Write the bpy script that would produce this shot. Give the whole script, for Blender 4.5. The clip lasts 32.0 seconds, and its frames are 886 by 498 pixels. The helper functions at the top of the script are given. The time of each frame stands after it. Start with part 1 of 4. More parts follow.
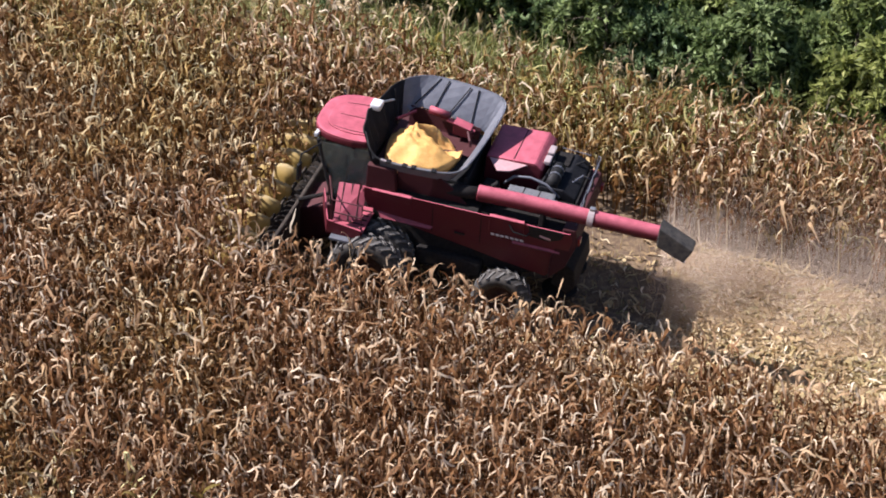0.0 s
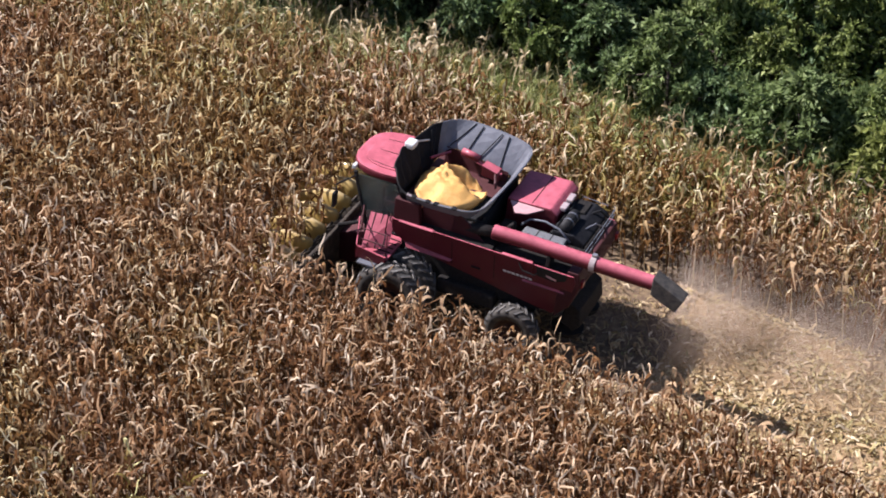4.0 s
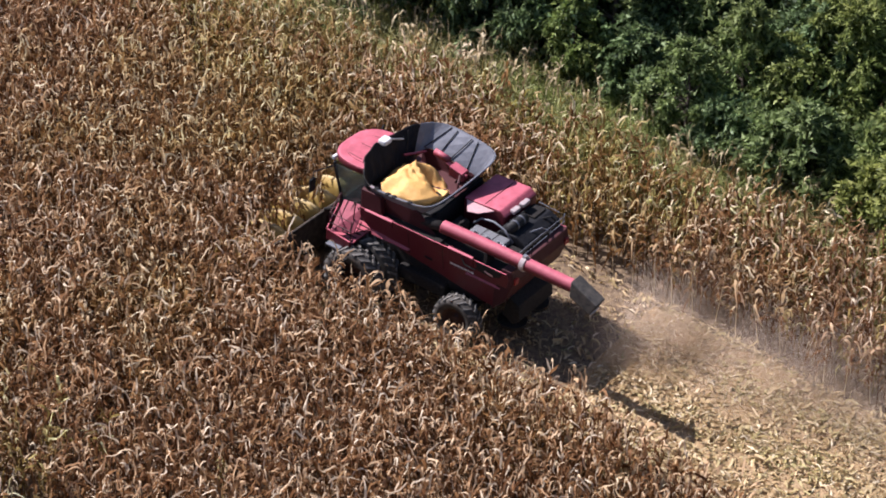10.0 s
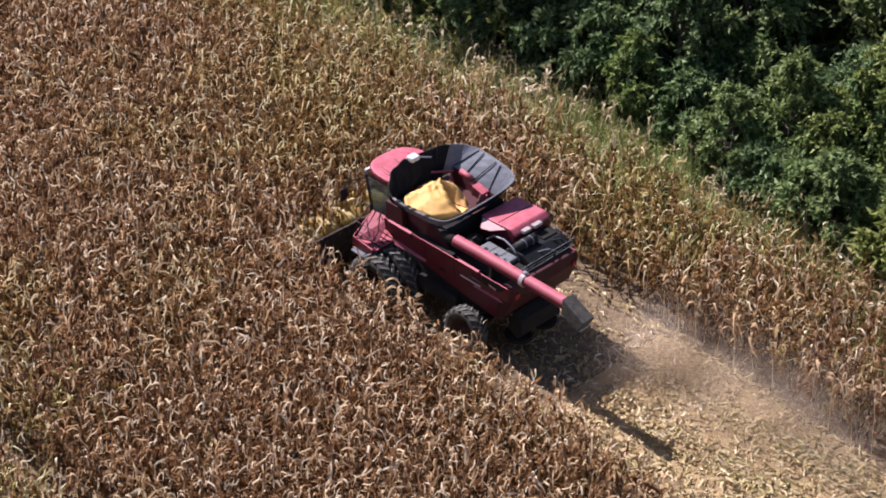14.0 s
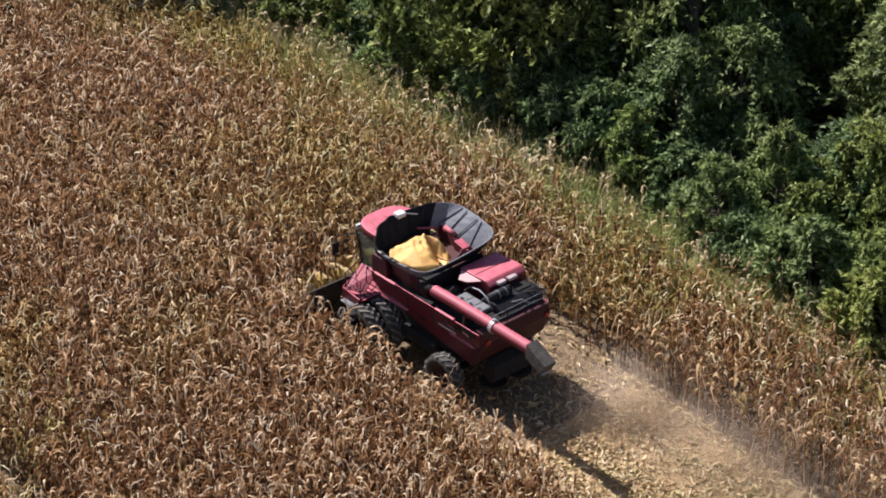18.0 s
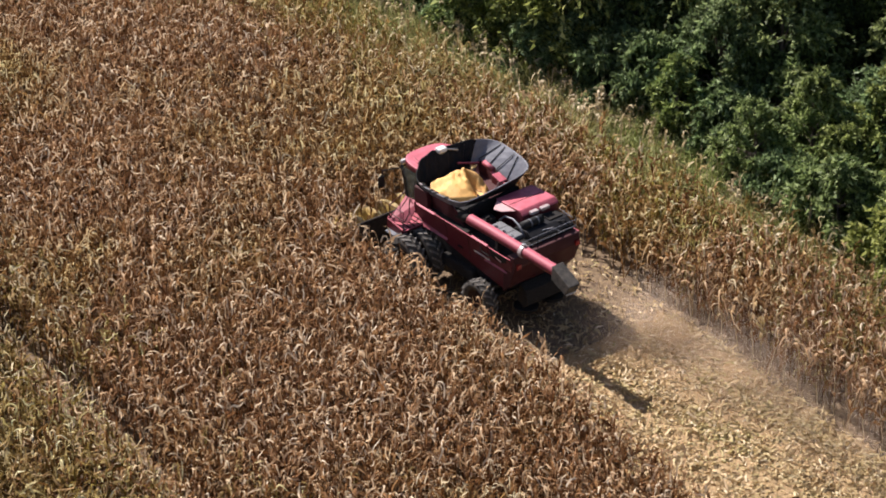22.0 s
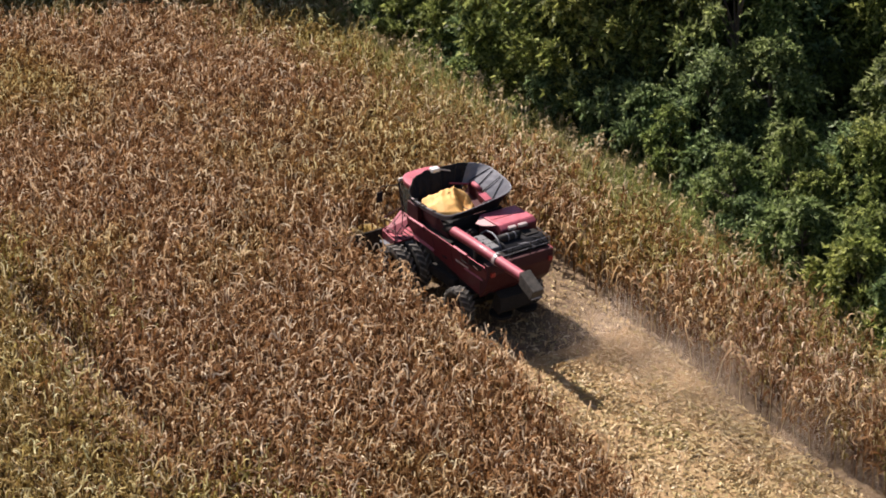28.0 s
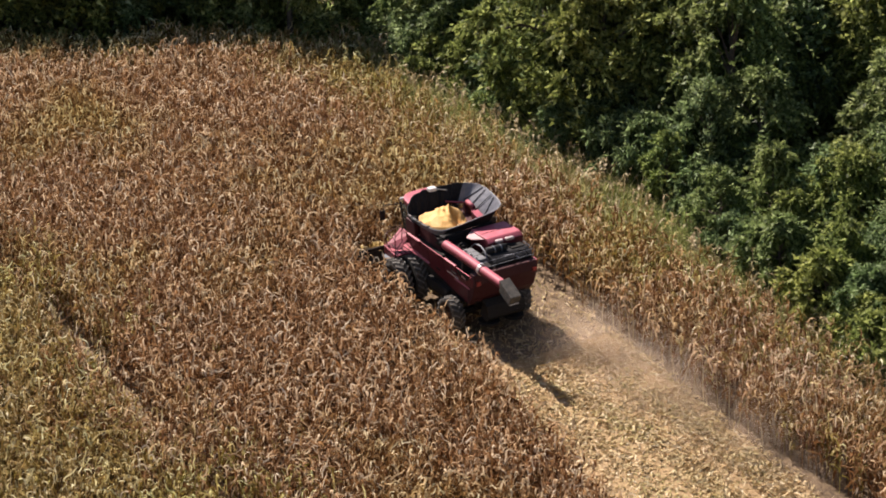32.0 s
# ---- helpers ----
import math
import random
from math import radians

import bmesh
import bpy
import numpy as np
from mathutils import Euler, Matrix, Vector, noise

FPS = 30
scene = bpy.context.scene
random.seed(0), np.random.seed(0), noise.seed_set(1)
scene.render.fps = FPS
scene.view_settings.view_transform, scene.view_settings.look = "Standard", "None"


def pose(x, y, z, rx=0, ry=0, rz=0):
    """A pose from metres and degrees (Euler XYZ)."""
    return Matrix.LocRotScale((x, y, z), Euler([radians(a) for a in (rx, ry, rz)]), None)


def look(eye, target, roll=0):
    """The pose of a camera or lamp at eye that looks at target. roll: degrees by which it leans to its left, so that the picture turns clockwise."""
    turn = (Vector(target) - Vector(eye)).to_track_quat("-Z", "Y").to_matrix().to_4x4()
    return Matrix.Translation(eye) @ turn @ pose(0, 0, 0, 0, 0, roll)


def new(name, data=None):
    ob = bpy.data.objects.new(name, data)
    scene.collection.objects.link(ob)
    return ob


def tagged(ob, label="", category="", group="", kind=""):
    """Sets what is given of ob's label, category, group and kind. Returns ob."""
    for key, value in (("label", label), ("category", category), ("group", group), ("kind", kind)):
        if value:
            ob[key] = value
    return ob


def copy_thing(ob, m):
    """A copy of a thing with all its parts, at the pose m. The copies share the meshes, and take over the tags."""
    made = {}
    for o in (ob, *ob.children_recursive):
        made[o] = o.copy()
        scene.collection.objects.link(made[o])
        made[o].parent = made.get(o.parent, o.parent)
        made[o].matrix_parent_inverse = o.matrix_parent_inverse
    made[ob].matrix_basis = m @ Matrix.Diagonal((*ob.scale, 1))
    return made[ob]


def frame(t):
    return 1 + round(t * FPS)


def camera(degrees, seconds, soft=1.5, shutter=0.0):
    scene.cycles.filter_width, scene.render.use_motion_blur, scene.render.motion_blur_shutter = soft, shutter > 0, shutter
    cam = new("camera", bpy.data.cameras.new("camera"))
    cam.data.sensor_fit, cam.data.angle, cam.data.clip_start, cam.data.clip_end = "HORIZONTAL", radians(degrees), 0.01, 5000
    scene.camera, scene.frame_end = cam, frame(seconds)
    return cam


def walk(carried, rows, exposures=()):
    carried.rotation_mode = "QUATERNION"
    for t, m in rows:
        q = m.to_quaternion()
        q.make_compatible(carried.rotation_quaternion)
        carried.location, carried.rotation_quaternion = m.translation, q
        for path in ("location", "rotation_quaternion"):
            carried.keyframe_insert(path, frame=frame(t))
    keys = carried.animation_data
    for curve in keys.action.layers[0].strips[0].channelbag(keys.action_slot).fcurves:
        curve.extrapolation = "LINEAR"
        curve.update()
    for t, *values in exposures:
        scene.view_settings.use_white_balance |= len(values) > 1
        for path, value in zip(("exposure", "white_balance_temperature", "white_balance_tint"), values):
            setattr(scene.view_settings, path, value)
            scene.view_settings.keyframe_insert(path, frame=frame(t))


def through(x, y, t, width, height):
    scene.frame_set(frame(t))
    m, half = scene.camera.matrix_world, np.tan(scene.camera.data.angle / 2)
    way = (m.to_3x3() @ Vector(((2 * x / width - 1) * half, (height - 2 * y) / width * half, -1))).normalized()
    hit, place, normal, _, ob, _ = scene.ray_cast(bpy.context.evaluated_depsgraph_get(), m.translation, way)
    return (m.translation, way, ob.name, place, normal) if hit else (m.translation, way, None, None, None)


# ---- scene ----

# ------------------------------------------------------------ camera and its walk
cam = camera(24.0, 32.0, soft=1.85)
PATH = [
    (0, (-42.57, -13.38, 23.96), (-25.592, -8.541, 14.569), -0.83),
    (0.5, (-42.97, -13.98, 24.23), (-26.069, -8.784, 14.890), -1.18),
    (1, (-43.31, -14.63, 24.50), (-26.484, -9.064, 15.228), -1.33),
    (1.5, (-43.58, -15.33, 24.77), (-26.806, -9.461, 15.594), -0.88),
    (2, (-43.79, -16.08, 25.05), (-27.030, -10.032, 15.957), -0.96),
    (2.5, (-43.94, -16.88, 25.31), (-27.180, -10.716, 16.312), -0.52),
    (3, (-44.05, -17.71, 25.58), (-27.336, -11.408, 16.585), -0.36),
    (3.5, (-44.11, -18.58, 25.84), (-27.575, -11.963, 16.743), 0.61),
    (4, (-44.14, -19.47, 26.09), (-27.821, -12.470, 16.885), 0.47),
    (4.5, (-44.12, -20.40, 26.34), (-27.976, -13.025, 17.123), 1.48),
    (6.5, (-43.78, -24.28, 27.25), (-28.140, -15.960, 17.964), -0.29),
    (7, (-43.64, -25.28, 27.45), (-28.086, -16.807, 18.163), 0.19),
    (7.5, (-43.48, -26.29, 27.64), (-28.031, -17.636, 18.353), 0.63),
    (8, (-43.32, -27.31, 27.82), (-27.998, -18.414, 18.533), 0.62),
    (8.5, (-43.15, -28.32, 27.98), (-28.012, -19.107, 18.701), 1.20),
    (9, (-42.97, -29.33, 28.13), (-28.035, -19.797, 18.849), 0.80),
    (9.5, (-42.78, -30.34, 28.27), (-28.064, -20.486, 18.981), 0.97),
    (10, (-42.60, -31.34, 28.39), (-28.086, -21.174, 19.118), 0.14),
    (10.5, (-42.42, -32.33, 28.50), (-28.108, -21.873, 19.237), -0.55),
    (11, (-42.24, -33.32, 28.60), (-28.116, -22.574, 19.368), 0.36),
    (11.5, (-42.06, -34.29, 28.68), (-28.130, -23.289, 19.467), 0.30),
    (12, (-41.90, -35.25, 28.74), (-28.147, -23.981, 19.581), 1.21),
    (12.5, (-41.74, -36.20, 28.79), (-28.162, -24.654, 19.715), 0.69),
    (13, (-41.59, -37.13, 28.83), (-28.179, -25.322, 19.845), 0.75),
    (13.5, (-41.45, -38.05, 28.85), (-28.169, -26.021, 19.966), 0.79),
    (15.5, (-41.03, -41.55, 28.79), (-28.015, -28.913, 20.369), 0.87),
    (16, (-40.96, -42.39, 28.74), (-27.994, -29.601, 20.465), 0.39),
    (16.5, (-40.91, -43.20, 28.67), (-28.194, -30.075, 20.543), 0.27),
    (17, (-40.87, -44.00, 28.60), (-28.385, -30.571, 20.606), -0.07),
    (17.5, (-40.84, -44.78, 28.51), (-28.322, -31.301, 20.668), -0.36),
    (18, (-40.83, -45.55, 28.41), (-28.297, -31.987, 20.733), -0.09),
    (18.5, (-40.84, -46.30, 28.30), (-28.333, -32.649, 20.731), 0.12),
    (19, (-40.86, -47.04, 28.18), (-28.437, -33.304, 20.621), 0.62),
    (19.5, (-40.89, -47.76, 28.05), (-28.592, -33.921, 20.488), -0.06),
    (20, (-40.93, -48.47, 27.92), (-28.747, -34.534, 20.355), -0.12),
    (20.5, (-40.99, -49.18, 27.77), (-28.931, -35.126, 20.210), -0.75),
    (21, (-41.05, -49.87, 27.62), (-29.156, -35.682, 20.065), -1.10),
    (21.5, (-41.13, -50.56, 27.47), (-29.455, -36.176, 19.925), -1.48),
    (22, (-41.21, -51.24, 27.31), (-29.700, -36.718, 19.784), -1.46),
    (22.5, (-41.29, -51.92, 27.15), (-29.802, -37.345, 19.701), -1.11),
    (23, (-41.38, -52.60, 26.99), (-29.887, -37.961, 19.674), -1.09),
    (23.5, (-41.47, -53.29, 26.83), (-29.986, -38.581, 19.622), -0.86),
    (24, (-41.56, -53.97, 26.67), (-30.084, -39.208, 19.573), -0.37),
    (24.5, (-41.64, -54.67, 26.51), (-30.195, -39.834, 19.520), -0.40),
    (26.5, (-41.90, -57.59, 25.94), (-30.580, -42.469, 19.367), 0.51),
    (27, (-41.92, -58.38, 25.82), (-30.822, -43.061, 19.324), 0.71),
    (27.5, (-41.93, -59.19, 25.71), (-31.012, -43.710, 19.291), 0.61),
    (28, (-41.91, -60.04, 25.62), (-31.075, -44.465, 19.279), 0.53),
    (28.5, (-41.86, -60.92, 25.55), (-31.129, -45.250, 19.268), 0.38),
    (29, (-41.78, -61.84, 25.49), (-31.150, -46.074, 19.286), 0.41),
    (29.5, (-41.66, -62.81, 25.45), (-31.147, -46.942, 19.311), 0.45),
    (30, (-41.50, -63.83, 25.44), (-31.120, -47.854, 19.353), 0.33),
    (30.5, (-41.30, -64.90, 25.46), (-31.053, -48.819, 19.424), 0.15),
    (31, (-41.04, -66.04, 25.50), (-30.962, -49.827, 19.528), -0.02),
    (31.5, (-40.74, -67.24, 25.57), (-30.834, -50.885, 19.688), -0.51),
    (32, (-40.37, -68.51, 25.67), (-30.658, -52.001, 19.906), -1.04),
]
EXPOSURES = [(0, 0.85, 5780, 21), (13.5, 0.86, 5780, 22), (16, 0.84, 5880, 18), (19, 0.87, 6070, 17), (24, 0.83, 6410, 19), (32, 0.86, 6650, 19)]
walk(cam, [(t, look(eye, target, roll)) for t, eye, target, roll in PATH], EXPOSURES)

# ------------------------------------------------------------ world and sun
TO_SUN = Vector((-0.16, 0.82, 1.0)).normalized()
world = bpy.data.worlds.new("sky")
scene.world = world
world.use_nodes = True
wn = world.node_tree
sky = wn.nodes.new("ShaderNodeTexSky")
sky.sky_type = "NISHITA"
sky.sun_disc = False
sky.sun_elevation = math.asin(TO_SUN.z)
sky.sun_rotation = math.atan2(TO_SUN.x, TO_SUN.y)
wn.links.new(sky.outputs["Color"], wn.nodes["Background"].inputs["Color"])
wn.nodes["Background"].inputs["Strength"].default_value = 0.052
lamp = bpy.data.lights.new("sun", "SUN")
lamp.energy, lamp.angle, lamp.color = 5.0, radians(0.55), (1.0, 0.94, 0.84)
sun = new("sun", lamp)
sun.matrix_world = look(TO_SUN * 80, (0, 0, 0))

# ------------------------------------------------------------ materials


class Nodes:
    """A small wrapper to wire node materials."""

    def __init__(self, name):
        self.mat = bpy.data.materials.new(name)
        self.mat.use_nodes = True
        self.t = self.mat.node_tree
        self.bsdf = self.t.nodes["Principled BSDF"]
        self.out = self.t.nodes["Material Output"]

    def node(self, kind, **values):
        n = self.t.nodes.new(kind)
        for key, value in values.items():
            if key == "operation":
                n.operation = value
            elif key == "blend":
                n.data_type, n.blend_type = "RGBA", value
            else:
                n.inputs[key.replace("_", " ")].default_value = value
        return n

    def link(self, a, b):
        self.t.links.new(a, b)

    def place(self):
        return self.node("ShaderNodeNewGeometry").outputs["Position"]

    def noise(self, scale, detail=3.0, rough=0.55, vector=None):
        n = self.node("ShaderNodeTexNoise", Scale=scale, Detail=detail, Roughness=rough)
        self.link(vector or self.node("ShaderNodeTexCoord").outputs["Object"], n.inputs["Vector"])
        return n.outputs["Fac"]

    def ramp(self, fac, stops):
        n = self.node("ShaderNodeValToRGB")
        e = n.color_ramp.elements
        while len(e) < len(stops):
            e.new(0.5)
        for item, (at, colour) in zip(e, stops):
            item.position, item.color = at, (*colour, 1)
        self.link(fac, n.inputs["Fac"])
        return n.outputs["Color"]

    def mix(self, fac, a, b, blend="MIX"):
        n = self.node("ShaderNodeMix", blend=blend)
        for value, slot in ((fac, n.inputs[0]), (a, n.inputs[6]), (b, n.inputs[7])):
            if isinstance(value, (int, float)):
                slot.default_value = value
            elif isinstance(value, tuple):
                slot.default_value = (*value, 1)
            else:
                self.link(value, slot)
        return n.outputs[2]

    def bump(self, height, strength, distance=0.02):
        n = self.node("ShaderNodeBump", Strength=strength, Distance=distance)
        self.link(height, n.inputs["Height"])
        self.link(n.outputs["Normal"], self.bsdf.inputs["Normal"])

    def colour(self, value):
        if isinstance(value, tuple):
            self.bsdf.inputs["Base Color"].default_value = (*value, 1)
        else:
            self.link(value, self.bsdf.inputs["Base Color"])
        return self

    def surface(self, rough=0.6, metal=0.0, coat=0.0, spec=0.5):
        b = self.bsdf.inputs
        b["Roughness"].default_value, b["Metallic"].default_value = rough, metal
        b["Coat Weight"].default_value, b["Specular IOR Level"].default_value = coat, spec
        return self


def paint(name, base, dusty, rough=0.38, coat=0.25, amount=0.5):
    """Machine paint with field dust and faint scratches; upward faces are painted paler, as lit tops."""
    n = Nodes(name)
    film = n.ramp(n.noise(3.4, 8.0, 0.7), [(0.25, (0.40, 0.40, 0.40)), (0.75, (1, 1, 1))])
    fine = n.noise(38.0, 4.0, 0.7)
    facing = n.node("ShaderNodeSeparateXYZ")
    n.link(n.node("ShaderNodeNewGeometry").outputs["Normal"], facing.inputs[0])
    # mix grows with the normal's z: light on tops put into the colour
    sunlit_top = n.node("ShaderNodeMapRange", From_Min=0.1, From_Max=0.95, To_Min=0.06 * amount, To_Max=1.7 * amount)
    n.link(facing.outputs["Z"], sunlit_top.inputs["Value"])
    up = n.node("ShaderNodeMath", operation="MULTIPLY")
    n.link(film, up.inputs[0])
    n.link(sunlit_top.outputs["Result"], up.inputs[1])
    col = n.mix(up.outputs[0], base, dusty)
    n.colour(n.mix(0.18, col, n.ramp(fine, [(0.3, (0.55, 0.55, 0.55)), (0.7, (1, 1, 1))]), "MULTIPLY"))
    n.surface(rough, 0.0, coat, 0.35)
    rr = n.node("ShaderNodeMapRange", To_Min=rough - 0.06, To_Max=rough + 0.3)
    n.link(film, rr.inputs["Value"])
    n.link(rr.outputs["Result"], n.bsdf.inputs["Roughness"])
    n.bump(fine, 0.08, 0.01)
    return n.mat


def plain(name, base, other, rough=0.7, metal=0.0, scale=14.0, strength=0.15, spec=0.5):
    n = Nodes(name)
    fac = n.noise(scale, 5.0, 0.65)
    broad = n.noise(scale * 0.13, 3.0)
    col = n.ramp(fac, [(0.3, base), (0.75, other)])
    n.colour(n.mix(0.5, col, n.ramp(broad, [(0.3, (0.7, 0.7, 0.7)), (0.75, (1, 1, 1))]), "MULTIPLY"))
    n.surface(rough, metal, 0.0, spec)
    n.bump(fac, strength, 0.01)
    return n.mat


def leafy(name, stops, tint, tint_scale, tint_range, through=0.3, rough=0.6, per_object=0.0, spec=0.35):
    """Thin leaves: each island has its own shade, a broad noise over the place shifts it, some light passes through."""
    n = Nodes(name)
    shade = n.node("ShaderNodeNewGeometry").outputs["Random Per Island"]
    col = n.ramp(shade, stops)
    broad = n.ramp(n.noise(tint_scale, 4.0, 0.6, n.place()), [(tint_range[0], (0, 0, 0)), (tint_range[1], (1, 1, 1))])
    col = n.mix(broad, col, n.mix(0.75, col, tint, "MULTIPLY"))
    if per_object:
        own = n.node("ShaderNodeObjectInfo").outputs["Random"]
        col = n.mix(per_object, col, n.mix(1.0, col, n.ramp(own, [(0.0, (0.84, 1.0, 0.96)), (0.35, (0.95, 1.06, 0.86)), (0.70, (1.15, 1.12, 0.62)), (1.0, (1.55, 1.32, 0.55))]), "MULTIPLY"))
    streak = n.noise(9.0, 4.0, 0.7)
    col = n.mix(0.4, col, n.ramp(streak, [(0.3, (0.5, 0.47, 0.42)), (0.65, (1, 1, 1))]), "MULTIPLY")
    n.colour(col)
    n.surface(rough, 0.0, 0.0, spec)
    glow = n.node("ShaderNodeBsdfTranslucent")
    n.link(col, glow.inputs["Color"])
    both = n.node("ShaderNodeMixShader", Fac=through)
    n.link(n.bsdf.outputs[0], both.inputs[1])
    n.link(glow.outputs[0], both.inputs[2])
    n.link(both.outputs[0], n.out.inputs["Surface"])
    return n.mat


# base is dark as the shaded flanks, pink mixed in for lit tops
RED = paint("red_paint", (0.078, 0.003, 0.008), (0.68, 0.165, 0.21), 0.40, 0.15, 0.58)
# the red with shade painted in for rear and tank walls; also dark rails
DARK_SHADED_RED = paint("dark_shaded_red_paint", (0.038, 0.0022, 0.005), (0.11, 0.042, 0.040), 0.5, 0.05)
BLACK = plain("black_plastic", (0.012, 0.012, 0.013), (0.030, 0.028, 0.026), 0.6, spec=0.2)
FABRIC = plain("black_tarpaulin", (0.010, 0.010, 0.012), (0.022, 0.022, 0.024), 0.7, 0, 9.0, 0.4, 0.15)
STEEL = plain("grey_steel_sheet", (0.15, 0.155, 0.175), (0.21, 0.215, 0.235), 0.5, 0.25, 6.0, 0.05)
SILVER = plain("light_grey_cover", (0.15, 0.15, 0.158), (0.25, 0.25, 0.25), 0.5, 0.1, 16.0)
BRIGHT = plain("bright_metal", (0.42, 0.42, 0.42), (0.58, 0.57, 0.55), 0.35, 0.7, 20.0)
CHASSIS = plain("chassis_metal", (0.014, 0.013, 0.012), (0.036, 0.031, 0.027), 0.75, spec=0.15)
RUBBER = plain("dusty_tyre_rubber", (0.030, 0.028, 0.026), (0.11, 0.095, 0.075), 0.9, 0, 7.0, 0.3)
# lugs carry dust and a paler tone for the sky they reflect
TREAD = plain("dusty_skylit_lugs", (0.10, 0.095, 0.088), (0.24, 0.22, 0.19), 0.9, 0, 7.0, 0.3)
DUSTY = plain("dust_covered_steel", (0.030, 0.025, 0.021), (0.11, 0.088, 0.066), 0.85, 0, 5.0, 0.2, 0.2)
RIM = plain("dusty_rim_paint", (0.045, 0.022, 0.018), (0.10, 0.065, 0.05), 0.8, spec=0.2)
WHITE = plain("white_decal", (0.62, 0.58, 0.56), (0.78, 0.75, 0.72), 0.5)
PINK = plain("pale_red_trim", (0.55, 0.30, 0.30), (0.66, 0.42, 0.41), 0.45)
PALE = plain("white_housing", (0.72, 0.72, 0.70), (0.82, 0.82, 0.80), 0.4)
YELLOW = paint("yellow_header_plastic", (0.58, 0.39, 0.10), (0.53, 0.40, 0.19), 0.6, 0.05, 0.95)
LAMP_RED = plain("red_lens", (0.22, 0.006, 0.006), (0.30, 0.01, 0.01), 0.3)
LAMP_DULL = plain("dusty_lamp", (0.38, 0.30, 0.29), (0.52, 0.44, 0.42), 0.35)
LAMP_CLEAR = plain("clear_lamp", (0.6, 0.6, 0.58), (0.75, 0.75, 0.72), 0.15)
SEAT = plain("seat_cloth", (0.03, 0.03, 0.035), (0.06, 0.06, 0.06), 0.9)

glass = Nodes("tinted_cab_glass")
glass.colour((0.46, 0.53, 0.50)).surface(0.06, 0.0, 0.0, 0.6)
glass.bsdf.inputs["Transmission Weight"].default_value = 0.9
GLASS = glass.mat

grain = Nodes("corn_kernels")
cells = grain.node("ShaderNodeTexVoronoi", Scale=75.0)
grain.link(grain.node("ShaderNodeTexCoord").outputs["Object"], cells.inputs["Vector"])
kern = grain.ramp(cells.outputs["Color"], [(0.1, (0.70, 0.35, 0.07)), (0.5, (0.86, 0.475, 0.125)), (0.9, (0.93, 0.575, 0.20))])
grain.colour(grain.mix(0.35, kern, grain.ramp(grain.noise(3.0, 4.0), [(0.3, (0.75, 0.68, 0.6)), (0.7, (1, 1, 1))]), "MULTIPLY"))
grain.surface(0.55)
grain.bump(cells.outputs["Distance"], 0.7, 0.01)
GRAIN = grain.mat

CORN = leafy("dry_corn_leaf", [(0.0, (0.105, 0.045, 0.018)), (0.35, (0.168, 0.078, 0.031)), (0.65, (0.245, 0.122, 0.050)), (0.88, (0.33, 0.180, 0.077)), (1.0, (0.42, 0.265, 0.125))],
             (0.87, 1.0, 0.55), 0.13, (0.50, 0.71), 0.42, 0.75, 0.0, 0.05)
CORN_TOP = leafy("pale_corn_leaf", [(0.0, (0.19, 0.095, 0.045)), (0.32, (0.39, 0.220, 0.108)), (0.55, (0.66, 0.448, 0.255)), (0.78, (0.84, 0.645, 0.42)), (1.0, (0.90, 0.765, 0.565))],
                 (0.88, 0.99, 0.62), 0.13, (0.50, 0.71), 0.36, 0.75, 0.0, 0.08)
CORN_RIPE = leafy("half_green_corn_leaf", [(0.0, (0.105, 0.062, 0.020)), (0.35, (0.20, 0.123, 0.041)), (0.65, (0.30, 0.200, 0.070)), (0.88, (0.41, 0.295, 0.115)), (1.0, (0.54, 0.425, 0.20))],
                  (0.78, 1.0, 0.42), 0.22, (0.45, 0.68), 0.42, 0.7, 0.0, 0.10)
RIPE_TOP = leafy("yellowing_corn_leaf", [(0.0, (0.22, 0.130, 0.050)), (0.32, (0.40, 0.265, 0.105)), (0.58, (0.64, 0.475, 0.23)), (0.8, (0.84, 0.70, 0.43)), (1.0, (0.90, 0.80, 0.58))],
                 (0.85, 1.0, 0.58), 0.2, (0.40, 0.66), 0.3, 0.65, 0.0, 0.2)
HUSK = leafy("pale_husk", [(0.0, (0.45, 0.33, 0.17)), (1.0, (0.70, 0.58, 0.38))], (0.9, 0.9, 0.8), 0.3, (0.4, 0.7), 0.2)
LITTER = leafy("chopped_straw", [(0.0, (0.38, 0.255, 0.122)), (0.35, (0.54, 0.385, 0.195)), (0.7, (0.68, 0.525, 0.30)), (1.0, (0.82, 0.705, 0.49))],
               (0.85, 0.95, 0.7), 0.3, (0.5, 0.75), 0.15)
TRASH = leafy("shredded_leaf", [(0.0, (0.36, 0.245, 0.112)), (0.4, (0.48, 0.345, 0.165)), (1.0, (0.62, 0.49, 0.26))],
              (0.80, 0.98, 0.65), 0.4, (0.45, 0.7), 0.15)
DUST = leafy("field_dust", [(0.0, (0.62, 0.49, 0.38)), (1.0, (0.84, 0.72, 0.60))], (0.95, 0.95, 0.9), 0.3, (0.4, 0.7), 0.5)
WEED = leafy("verge_weed_leaf", [(0.0, (0.18, 0.18, 0.065)), (0.5, (0.38, 0.37, 0.145)), (0.8, (0.56, 0.50, 0.23)), (1.0, (0.74, 0.67, 0.41))],
             (0.7, 0.95, 0.6), 0.3, (0.4, 0.7), 0.35)
FOLIAGE = leafy("tree_leaf", [(0.0, (0.050, 0.066, 0.033)), (0.5, (0.185, 0.228, 0.102)), (0.85, (0.36, 0.412, 0.20)), (1.0, (0.55, 0.60, 0.37))],
                (0.80, 1.0, 0.9), 0.2, (0.4, 0.7), 0.50, 0.55, 0.62, 0.25)

